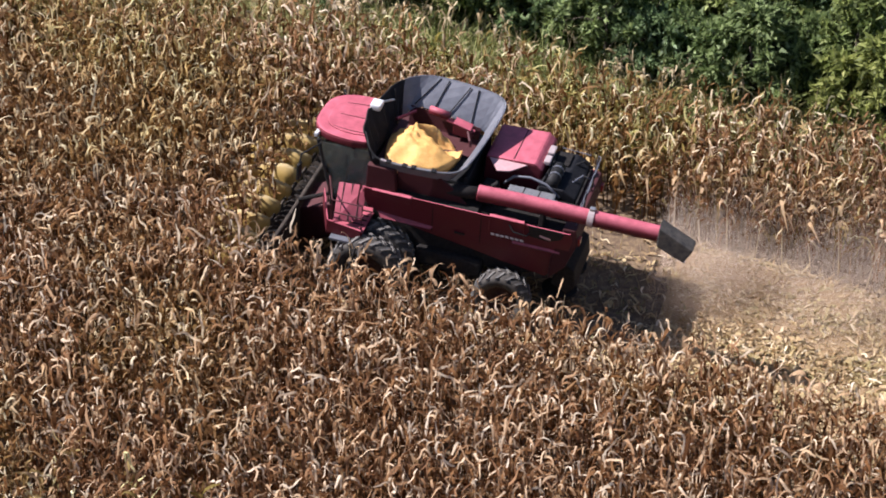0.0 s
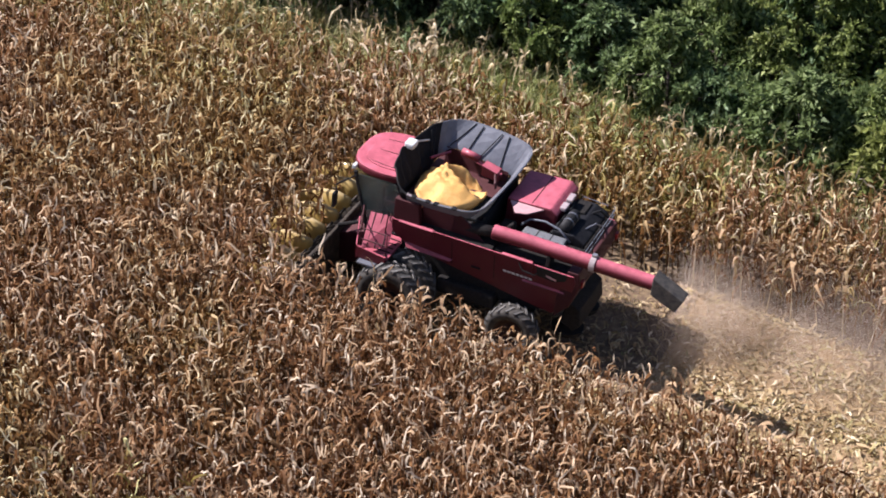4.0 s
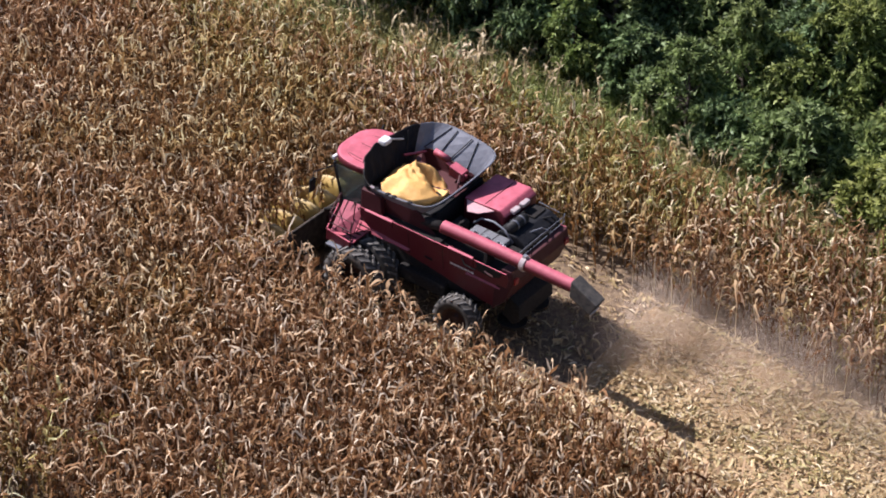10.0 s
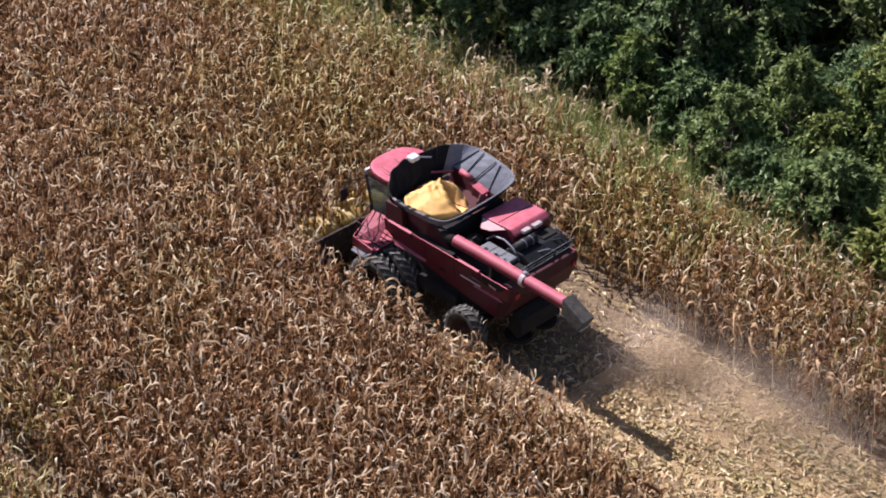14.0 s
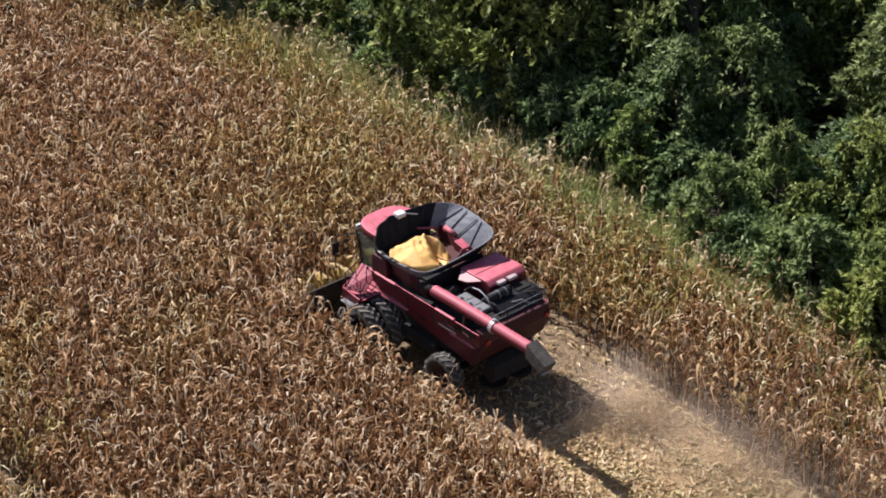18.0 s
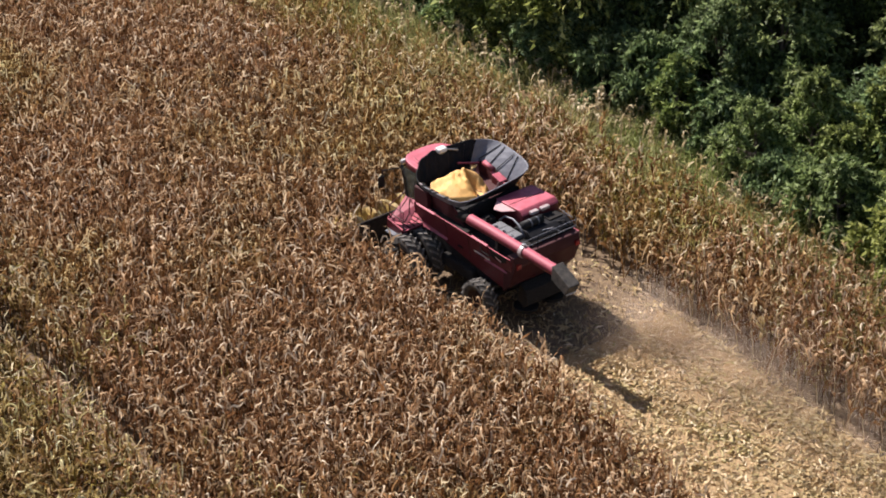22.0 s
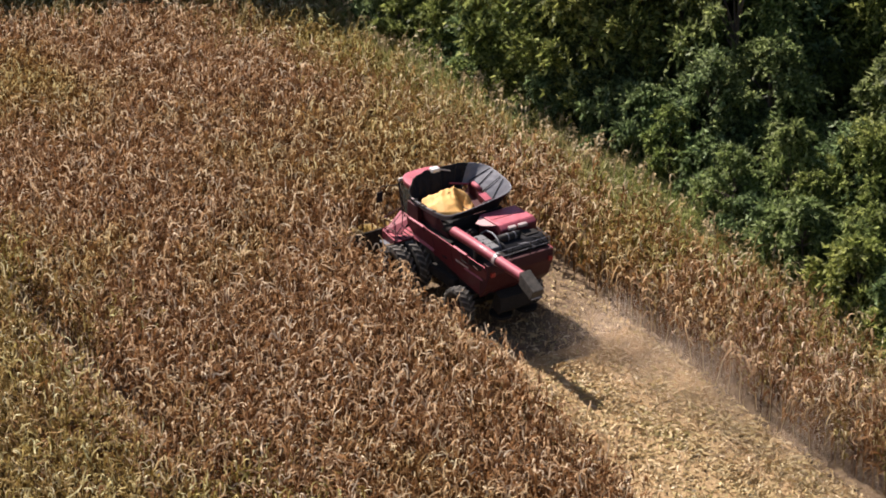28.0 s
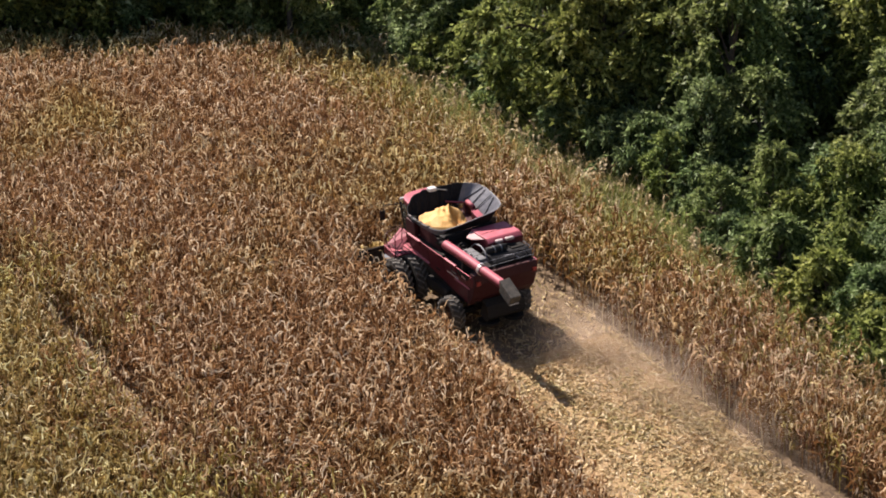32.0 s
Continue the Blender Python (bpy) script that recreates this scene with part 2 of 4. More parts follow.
bark = Nodes("bark")
bark.colour(bark.ramp(bark.noise(12.0, 6.0, 0.7), [(0.3, (0.05, 0.035, 0.025)), (0.7, (0.17, 0.13, 0.10))])).surface(0.9)
bark.bump(bark.noise(20.0, 5.0), 0.6, 0.03)
BARK = bark.mat

soil = Nodes("field_soil")
pos = soil.place()
earth = soil.ramp(soil.noise(1.3, 6.0, 0.65, pos), [(0.3, (0.070, 0.045, 0.028)), (0.7, (0.14, 0.090, 0.055))])
chaff = soil.ramp(soil.noise(7.0, 5.0, 0.7, pos), [(0.40, (0.0, 0.0, 0.0)), (0.60, (1, 1, 1))])
soil.colour(soil.mix(chaff, earth, soil.ramp(soil.noise(22.0, 4.0, 0.7, pos), [(0.3, (0.15, 0.098, 0.052)), (0.7, (0.30, 0.215, 0.115))])))
soil.surface(0.95)
soil.bump(soil.noise(9.0, 6.0, 0.7, pos), 0.6, 0.05)
SOIL = soil.mat

trodden = Nodes("trampled_chaff")
pos = trodden.place()
bits = trodden.ramp(trodden.noise(16.0, 6.0, 0.75, pos), [(0.34, (0.25, 0.160, 0.086)), (0.50, (0.42, 0.288, 0.156)), (0.68, (0.59, 0.44, 0.25))])
trodden.colour(trodden.mix(0.5, bits, trodden.ramp(trodden.noise(0.9, 4.0, 0.6, pos), [(0.35, (0.72, 0.72, 0.62)), (0.65, (1, 1, 1))]), "MULTIPLY"))
trodden.surface(0.95, 0.0, 0.0, 0.2)
trodden.bump(trodden.noise(13.0, 6.0, 0.75, pos), 0.7, 0.06)
CHAFF = trodden.mat

# ------------------------------------------------------------ mesh helpers


def quads(name, verts, count, material):
    """A mesh of loose or chained quads from one numpy array of corners and one of faces."""
    me = bpy.data.meshes.new(name)
    me.vertices.add(len(verts))
    me.vertices.foreach_set("co", np.ascontiguousarray(verts, np.float32).ravel())
    me.loops.add(count.size)
    me.loops.foreach_set("vertex_index", np.ascontiguousarray(count, np.int32).ravel())
    me.polygons.add(len(count))
    me.polygons.foreach_set("loop_start", np.arange(0, count.size, count.shape[1], dtype=np.int32))
    me.update(calc_edges=True)
    me.materials.append(material)
    return me


def part(name, bm, material, parent, label="", smooth=False):
    me = bpy.data.meshes.new(name)
    bm.to_mesh(me)
    bm.free()
    me.materials.append(material)
    if smooth:
        me.polygons.foreach_set("use_smooth", [True] * len(me.polygons))
    ob = new(name, me)
    ob.parent = parent
    return tagged(ob, label)


def bevelled(bm, width, segments=2):
    if width:
        bmesh.ops.bevel(bm, geom=[e for e in bm.edges if e.calc_face_angle(0) > 0.5], offset=width, segments=segments, profile=0.6, affect="EDGES")
    return bm


def box(x0, x1, y0, y1, z0, z1, bevel=0.02, taper=(1, 1)):
    bm = bmesh.new()
    bmesh.ops.create_cube(bm, size=1.0)
    cx, cy, cz = (x0 + x1) / 2, (y0 + y1) / 2, (z0 + z1) / 2
    for v in bm.verts:
        top = v.co.z > 0
        v.co = Vector((cx + v.co.x * (x1 - x0) * (taper[0] if top else 1), cy + v.co.y * (y1 - y0) * (taper[1] if top else 1), cz + v.co.z * (z1 - z0)))
    return bevelled(bm, bevel)


def prism(outline, axis, lo, hi, bevel=0.02):
    """An outline in the other two axes, drawn out along one."""
    bm = bmesh.new()
    put = {"x": lambda a, b, c: (c, a, b), "y": lambda a, b, c: (a, c, b), "z": lambda a, b, c: (a, b, c)}[axis]
    rings = [[bm.verts.new(put(a, b, c)) for a, b in outline] for c in (lo, hi)]
    bm.faces.new(rings[0])
    bm.faces.new(rings[1][::-1])
    n = len(outline)
    for i in range(n):
        bm.faces.new((rings[0][i], rings[1][i], rings[1][(i + 1) % n], rings[0][(i + 1) % n]))
    bmesh.ops.recalc_face_normals(bm, faces=bm.faces)
    return bevelled(bm, bevel)


def sheet(corners, thick=0.02, bevel=0.0):
    """A plate through the corners, thick along its normal."""
    bm = bmesh.new()
    pts = [Vector(c) for c in corners]
    n = sum(((pts[i] - pts[0]).cross(pts[(i + 1) % len(pts)] - pts[0]) for i in range(1, len(pts) - 1)), Vector()).normalized() * thick / 2
    a, b = [bm.verts.new(p + n) for p in pts], [bm.verts.new(p - n) for p in pts]
    bm.faces.new(a)
    bm.faces.new(b[::-1])
    for i in range(len(pts)):
        j = (i + 1) % len(pts)
        bm.faces.new((a[i], b[i], b[j], a[j]))
    bmesh.ops.recalc_face_normals(bm, faces=bm.faces)
    return bevelled(bm, bevel)


def tube(points, radius, sides=10, closed=True):
    """A pipe through points; radius is one number or one for each point."""
    bm = bmesh.new()
    pts = [Vector(p) for p in points]
    radii = radius if isinstance(radius, (list, tuple)) else [radius] * len(pts)
    rings = []
    for i, p in enumerate(pts):
        way = (pts[min(i + 1, len(pts) - 1)] - pts[max(i - 1, 0)]).normalized()
        side = way.cross(Vector((0.13, 0.21, 1.0))).normalized()
        up = side.cross(way)
        rings.append([bm.verts.new(p + radii[i] * (math.cos(a) * side + math.sin(a) * up)) for a in (2 * math.pi * k / sides for k in range(sides))])
    for r, s in zip(rings, rings[1:]):
        for k in range(sides):
            bm.faces.new((r[k], r[(k + 1) % sides], s[(k + 1) % sides], s[k]))
    if closed:
        bm.faces.new(rings[0][::-1])
        bm.faces.new(rings[-1])
    bmesh.ops.recalc_face_normals(bm, faces=bm.faces)
    return bm


def lathe(profile, steps=40):
    """A profile of (x along the axle, radius) turned round the x axis."""
    bm = bmesh.new()
    rings = [[bm.verts.new((x, r * math.cos(a), r * math.sin(a))) for x, r in profile] for a in (2 * math.pi * k / steps for k in range(steps))]
    for k in range(steps):
        r, s = rings[k], rings[(k + 1) % steps]
        for i in range(len(profile) - 1):
            bm.faces.new((r[i], r[i + 1], s[i + 1], s[i]))
    bmesh.ops.recalc_face_normals(bm, faces=bm.faces)
    return bm


# ------------------------------------------------------------ the sloping ground
TILT = Matrix(((0.9975, -0.0047, -0.0708), (-0.0047, 0.9913, -0.1316), (0.0708, 0.1316, 0.9888)))


def ground(x, y):
    """Height of the hillside, which climbs the way the machine drives and flattens far off."""
    return (0.0708 * x + 0.1316 * y) / 0.9888


def left_edge(y):
    return np.interp(y, [-19.0, -14.0, -11.5, -9.5, -7.5, -5.0, -2.0, 0.5, 2.0], [-4.85, -4.22, -3.88, -3.50, -3.30, -3.34, -3.42, -3.38, -3.28])


def right_edge(y):
    return 4.05 - 0.06 * np.clip(-y - 4.0, 0, 20)


def build_ground():
    """One sheet: fine near the field, coarse to the horizon; beyond the hill it levels out."""
    near = np.arange(-60, 81, 2.0)
    far = np.array([100, 140, 200, 300, 500, 900, 1600, 2800])
    xs = np.concatenate((-60 - far[::-1], near[:-10], 60 + far))
    ys = np.concatenate((-60 - far[::-1], near, 80 + far))
    gx, gy = np.meshgrid(xs, ys, indexing="ij")
    cx, cy = np.clip(gx, -70, 70), np.clip(gy, -90, 90)
    z = ground(cx, cy) + 0.05 * np.sin(gx * 0.7) * np.sin(gy * 0.5) - 0.02
    verts = np.stack((gx, gy, z), -1).reshape(-1, 3)
    i, j = np.meshgrid(np.arange(len(xs) - 1), np.arange(len(ys) - 1), indexing="ij")
    a = (i * len(ys) + j).ravel()
    me = quads("ground", verts, np.stack((a, a + len(ys), a + len(ys) + 1, a + 1), -1), SOIL)
    me.polygons.foreach_set("use_smooth", [True] * len(me.polygons))
    tagged(new("ground", me), "brown field soil with straw bits on a gentle hillside", "ground", kind="structure")


build_ground()

# ------------------------------------------------------------ maize and ground cover


def strips(base, azimuth, length, width, rise, droop, rng, sections=4):
    """Arching leaves, all at once: corners and faces of chained quads."""
    n = len(base)
    s = np.linspace(0, 1, sections)[None, :]
    out = length[:, None] * rng.uniform(0.35, 1.05, n)[:, None] * (0.80 * s - 0.22 * s**3)
    up = length[:, None] * (rise[:, None] * s - droop[:, None] * s**2)
    bend = rng.uniform(-0.55, 0.55, n)[:, None] * s**2 * length[:, None]
    ca, sa = np.cos(azimuth)[:, None], np.sin(azimuth)[:, None]
    mid = np.stack((base[:, :1] + out * ca - bend * sa, base[:, 1:2] + out * sa + bend * ca, base[:, 2:] + up), -1)
    shape = np.interp(np.linspace(0, 1, sections), [0, 0.25, 0.6, 1], [0.55, 1.0, 0.85, 0.12])[None, :]
    half = 0.5 * width[:, None] * shape
    turn = rng.uniform(-1.0, 1.0, n)[:, None] + rng.uniform(-1.8, 1.8, n)[:, None] * s
    side = np.stack((-sa * np.cos(turn), ca * np.cos(turn), np.sin(turn)), -1) * half[..., None]
    verts = np.stack((mid - side, mid + side), 2).reshape(-1, 3)
    first = (np.arange(n) * sections * 2)[:, None] + 2 * np.arange(sections - 1)[None, :]
    f = first.ravel()
    return verts, np.stack((f, f + 1, f + 3, f + 2), -1)


def curls(base, azimuth, length, width, lift, curl, veer, rng, sections=6, wave=0.0):
    """Dry leaves that arch over and roll up: each bends by an angle along its length and veers to one side."""
    n = len(base)
    s = np.linspace(0, 1, sections)[None, :]
    broken = (rng.random(n) < 0.45)[:, None]
    fold = np.clip(s / 0.5, 0, 1)
    bend = np.where(broken, (lift[:, None] + rng.uniform(0.7, 1.5, n)[:, None]) * fold * fold * (3 - 2 * fold), curl[:, None] * s)
    pitch = lift[:, None] - bend + np.where(broken, 0.35, 1.0) * rng.uniform(-0.9, 0.9, n)[:, None] * np.sin(2 * np.pi * s)
    pitch = pitch + wave * rng.uniform(0.4, 1.0, n)[:, None] * np.sin(3 * np.pi * s + rng.uniform(0, 6.28, n)[:, None])
    head = azimuth[:, None] + veer[:, None] * s + wave * rng.uniform(-1, 1, n)[:, None] * np.sin(2 * np.pi * s)
    way = np.stack((np.cos(pitch) * np.cos(head), np.cos(pitch) * np.sin(head), np.sin(pitch)), -1)
    step = way[:, :-1] * (length / (sections - 1))[:, None, None]
    mid = base[:, None, :] + np.concatenate((np.zeros((n, 1, 3)), np.cumsum(step, 1)), 1)
    flat = np.stack((-np.sin(head), np.cos(head), 0 * head), -1)
    roll = rng.uniform(-1.1, 1.1, n)[:, None] + rng.uniform(-0.9, 0.9, n)[:, None] * s
    side = np.cos(roll)[..., None] * flat + np.sin(roll)[..., None] * np.cross(way, flat)
    shape = np.interp(np.linspace(0, 1, sections), [0, 0.2, 0.7, 1], [0.6, 1.0, 0.9, 0.2])[None, :, None]
    side = side * 0.5 * width[:, None, None] * shape
    verts = np.stack((mid - side, mid + side), 2).reshape(-1, 3)
    f = ((np.arange(n) * sections * 2)[:, None] + 2 * np.arange(sections - 1)[None, :]).ravel()
    return verts, np.stack((f, f + 1, f + 3, f + 2), -1)


def stalks(foot, lean, height, radius, sides=3):
    """Tapered upright stems in two joints."""
    n = len(foot)
    levels = np.array([0.0, 0.55, 1.0])
    mid = foot[:, None, :] + np.stack((lean[:, :1] * levels**2, lean[:, 1:] * levels**2, height[:, None] * levels), -1)
    a = 2 * np.pi * np.arange(sides) / sides
    r = radius[:, None, None] * np.array([1.0, 0.75, 0.3])[None, :, None]
    ring = np.stack((r * np.cos(a), r * np.sin(a), 0 * r * a), -1)
    verts = (mid[:, :, None, :] + ring).reshape(-1, 3)
    first = (np.arange(n) * 3 * sides)[:, None, None] + sides * np.arange(2)[None, :, None]
    k = np.arange(sides)[None, None, :]
    p, q = (first + k).ravel(), (first + (k + 1) % sides).ravel()
    return verts, np.stack((p, q, q + sides, p + sides), -1)


def joined(pieces):
    verts, faces, at = [], [], 0
    for v, f in pieces:
        verts.append(v)
        faces.append(f + at)
        at += len(v)
    return np.concatenate(verts), np.concatenate(faces)


def maize(xy, rng, low=6, high=4, tall=(1.7, 2.2)):
    """Standing dry maize plants at the given places: corners, faces, and which faces are pale tops."""
    n = len(xy)
    foot = np.column_stack((xy, ground(xy[:, 0], xy[:, 1]) - 0.03))
    height = rng.uniform(*tall, n)
    lean = rng.normal(0, 0.13, (n, 2))
    spin = rng.uniform(0, 2 * np.pi, n)
    pieces = [stalks(foot, lean, height, rng.uniform(0.012, 0.019, n))]

    def leaves(each, bottom, top, length, wide, lift, curl, veer, sections, wave=0.0):
        idx = np.repeat(np.arange(n), each)
        m = n * each
        level = np.tile(np.linspace(bottom, top, each), n) + rng.normal(0, 0.04, m)
        base = foot[idx] + np.column_stack((lean[idx] * level[:, None] ** 2, level * height[idx]))
        side = np.tile(np.pi * (np.arange(each) % 2), n) + spin[idx] + rng.normal(0, 0.7, m)
        return curls(base, side, rng.uniform(*length, m), rng.uniform(*wide, m), rng.uniform(*lift, m), rng.uniform(*curl, m), rng.normal(0, veer, m), rng, sections, wave)

    # withered lower leaves hang close to the stalk, the upper ones curl out of it
    pieces.append(leaves(low, 0.26, 0.88, (0.35, 0.65), (0.05, 0.09), (0.9, 1.6), (0.2, 2.2), 0.5, 4))
    pieces.append(leaves(high, 0.66, 1.0, (0.42, 0.80), (0.034, 0.062), (0.8, 1.7), (0.2, 2.4), 0.6, 8, 0.7))
    # a hanging cob in its husk
    cob = foot + np.column_stack((lean * 0.25, 0.5 * height))
    pieces.append(strips(cob, rng.uniform(0, 2 * np.pi, n), rng.uniform(0.24, 0.34, n), rng.uniform(0.06, 0.09, n), rng.uniform(-0.2, 0.5, n), rng.uniform(0.4, 1.2, n), rng, 4))
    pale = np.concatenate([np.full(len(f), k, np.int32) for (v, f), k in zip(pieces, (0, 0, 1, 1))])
    return joined(pieces), pale


def maize_stand(name, xy, rng, low_mat, top_mat, label, tall=(1.7, 2.2)):
    data, pale = maize(xy, rng, tall=tall)
    me = quads(name, *data, low_mat)
    me.materials.append(top_mat)
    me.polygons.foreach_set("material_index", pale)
    return tagged(new(name, me), label, "maize", kind="stuff")


def sown(x0, x1, y0, y1, row, step, rng):
    """Places in drilled rows along the machine's way."""
    xs = np.arange(x0, x1, row)
    ys = np.arange(y0, y1, step)
    gx, gy = np.meshgrid(xs, ys, indexing="ij")
    xy = np.column_stack((gx.ravel(), gy.ravel()))
    return xy + np.column_stack((rng.normal(0, 0.06, len(xy)), rng.uniform(-0.5, 0.5, len(xy)) * step))


def far_edge(x):
    return 31.0 - 0.62 * x + 0.9 * np.sin(0.55 * x) + 0.5 * np.sin(1.3 * x + 1.0)


def stuff(name, data, material, label, category):
    return tagged(new(name, quads(name, *data, material)), label, category, kind="stuff")


rng = np.random.default_rng(7)
HEAD_Y = 3.05
everywhere = sown(-25.0, 9.3, -27.0, 46.0, 0.50, 0.20, rng)
ex, ey = everywhere[:, 0], everywhere[:, 1]
standing = (ey < far_edge(ex)) & (np.abs(ex + 14.80 + 0.15 * np.sin(ey * 0.9)) > 0.30 + 0.18 * np.sin(ey * 0.37 + 1.0))
cut = (ex > left_edge(ey)) & (ex < right_edge(ey)) & (ey < HEAD_Y)
nose = (np.abs(ex - 0.3) < 3.7) & (ey > HEAD_Y - 0.1) & (ey < 5.0) & (rng.random(len(ex)) < np.where(ey < 4.2, 0.5, 0.2) - 0.25 * (ex < -1.6))
standing &= ~cut & ~nose & ~((ex > 6.6) & (rng.random(len(ex)) < 0.12 + 0.4 * (ex > 7.7) + 0.35 * (ex > 8.5)))
beyond = ex < -15.2 + rng.normal(0, 1.8, len(ex)) + 1.2 * np.sin(ey * 0.35)
verge = (ex > 7.8 - 0.20 * np.clip(ey - 2.0, 0, 16) + rng.normal(0, 1.3, len(ex)) + 0.8 * np.sin(ey * 0.5)) | (ey > far_edge(ex) - 4.0) | ((ex > 3.0) & (rng.random(len(ex)) < 0.22))
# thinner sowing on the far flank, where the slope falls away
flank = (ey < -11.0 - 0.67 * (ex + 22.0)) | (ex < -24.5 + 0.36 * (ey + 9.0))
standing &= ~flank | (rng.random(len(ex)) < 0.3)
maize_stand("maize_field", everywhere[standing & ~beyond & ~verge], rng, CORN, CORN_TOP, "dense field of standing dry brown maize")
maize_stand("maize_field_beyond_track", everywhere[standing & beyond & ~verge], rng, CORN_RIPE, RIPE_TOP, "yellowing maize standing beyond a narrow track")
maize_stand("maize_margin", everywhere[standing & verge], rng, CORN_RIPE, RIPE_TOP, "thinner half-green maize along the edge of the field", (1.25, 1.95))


def sparse_maize(xy, rng):
    n = len(xy)
    idx = np.repeat(np.arange(n), 3)
    base = np.column_stack((xy, ground(xy[:, 0], xy[:, 1]) + 0.9))[idx]
    base[:, 2] += rng.uniform(0.0, 1.2, len(idx))
    m = len(idx)
    return strips(base, rng.uniform(0, 2 * np.pi, m), rng.uniform(0.7, 1.3, m), rng.uniform(0.16, 0.30, m), rng.uniform(0.4, 1.2, m), rng.uniform(0.8, 1.8, m), rng, 3)


wide_xy = np.concatenate((np.column_stack((rng.uniform(-75, -25, 15000), rng.uniform(-88, 46, 15000))), np.column_stack((rng.uniform(-25, 7.5, 5600), rng.uniform(-88, -27, 5600)))))
wide_xy = wide_xy[(wide_xy[:, 1] < far_edge(wide_xy[:, 0]) - 1) & ~((wide_xy[:, 0] > left_edge(wide_xy[:, 1])) & (wide_xy[:, 0] < right_edge(wide_xy[:, 1])))]
tagged(new("maize_field_outer", quads("maize_field_outer", *sparse_maize(wide_xy, rng), CORN)), "outer part of the dry maize field", "maize", kind="stuff")


def blades(xy, rng, each, long, wide, rise, droop, sections=3, lift=0.0):
    idx = np.repeat(np.arange(len(xy)), each)
    spot = xy[idx] + rng.normal(0, 0.07, (len(idx), 2))
    base = np.column_stack((spot, ground(spot[:, 0], spot[:, 1]) + lift * rng.random(len(idx))))
    n = len(idx)
    return strips(base, rng.uniform(0, 2 * np.pi, n), rng.uniform(*long, n), rng.uniform(*wide, n), rng.uniform(*rise, n), rng.uniform(*droop, n), rng, sections)


# a thin trampled layer of chaff on the soil of the cut strip
# stops behind the machine: dark bare soil there deepens its shadow
along_y = np.arange(-28.0, -6.4, 0.25)
across_f = np.linspace(0, 1, 36)
mat_x = left_edge(along_y)[:, None] - 0.1 + across_f[None, :] * (right_edge(along_y) - 0.35 - left_edge(along_y))[:, None]
mat_x = mat_x + 0.10 * np.sin(along_y * 2.3)[:, None] * across_f[None, :]
mat_y = np.repeat(along_y[:, None], 36, 1)
mat_z = ground(mat_x, mat_y) + 0.05 * np.sin(mat_x * 0.7) * np.sin(mat_y * 0.5) + 0.03 + 0.025 * np.sin(mat_x * 9.1) * np.sin(mat_y * 6.3)
corner = (np.arange(len(along_y) - 1)[:, None] * 36 + np.arange(35)[None, :]).ravel()
stuff("chaff_layer", (np.stack((mat_x, mat_y, mat_z), -1).reshape(-1, 3), np.stack((corner, corner + 1, corner + 37, corner + 36), -1)), CHAFF, "thin trampled layer of chaff and straw over the soil", "straw")

# chopped straw, stubble and trampled stems on the cut strip behind the machine; it lies in bands along the way,
# thickest and palest beside the standing edge
sx = rng.uniform(-7.0, 4.5, 90000)
sy = rng.uniform(-28.0, 3.0, 90000)
band = 0.60 + 0.38 * np.cos(2 * np.pi * (sx + 0.12 * np.sin(0.5 * sy)) / 1.9)
# litter thinned near the machine too, darkening the ground in its shadow
on_cut = (sx > left_edge(sy) - 0.3) & (sx < right_edge(sy) - 0.25) & (rng.random(90000) < (band + (sx < left_edge(sy) + 1.3)) * np.interp(sy, [-8.0, -6.2], [1.0, 0.15]))
swath = np.column_stack((sx, sy))[on_cut]
fresh = (swath[:, 0] < left_edge(swath[:, 1]) + 1.2) | (rng.random(len(swath)) < 0.45)


def scraps(xy, rng, long, wide):
    """Curled scraps of leaf and husk that lie on the ground."""
    n = len(xy)
    base = np.column_stack((xy, ground(xy[:, 0], xy[:, 1]) + rng.uniform(0.03, 0.09, n)))
    return curls(base, rng.uniform(0, 2 * np.pi, n), rng.uniform(*long, n), rng.uniform(*wide, n), rng.uniform(0.0, 0.45, n), rng.uniform(0.1, 0.9, n), rng.normal(0, 0.9, n), rng, 4)


stuff("straw_litter", scraps(swath[fresh], rng, (0.16, 0.48), (0.030, 0.080)), LITTER, "chopped pale maize straw scattered over the cut strip", "straw")
stuff("leaf_litter", scraps(swath[~fresh], rng, (0.14, 0.42), (0.035, 0.085)), TRASH, "browner shredded maize leaves between the straw", "straw")
stub = sown(-7.0, 4.0, -28.0, 2.5, 0.55, 0.30, rng)
stub = stub[(stub[:, 0] > left_edge(stub[:, 1]) + 0.1) & (stub[:, 0] < right_edge(stub[:, 1]) - 0.1)]
foot = np.column_stack((stub, ground(stub[:, 0], stub[:, 1]) - 0.03))
stuff("maize_stubble", stalks(foot, rng.normal(0, 0.05, (len(foot), 2)), rng.uniform(0.12, 0.34, len(foot)), rng.uniform(0.012, 0.018, len(foot))), LITTER, "short cut maize stubble in straight rows", "stubble")
gone = rng.uniform(-1, 1, (700, 2)) * (3.2, 11.0) + (-0.4, -13.0)
stuff("green_regrowth", blades(gone[rng.random(700) < 0.35 + 0.5 * (np.sin(gone[:, 0] * 1.3) * np.sin(gone[:, 1] * 0.8) > 0.2)], rng, 3, (0.12, 0.3), (0.02, 0.05), (0.5, 1.0), (0.3, 1.0)), WEED, "sparse green weeds growing between the stubble", "weeds")

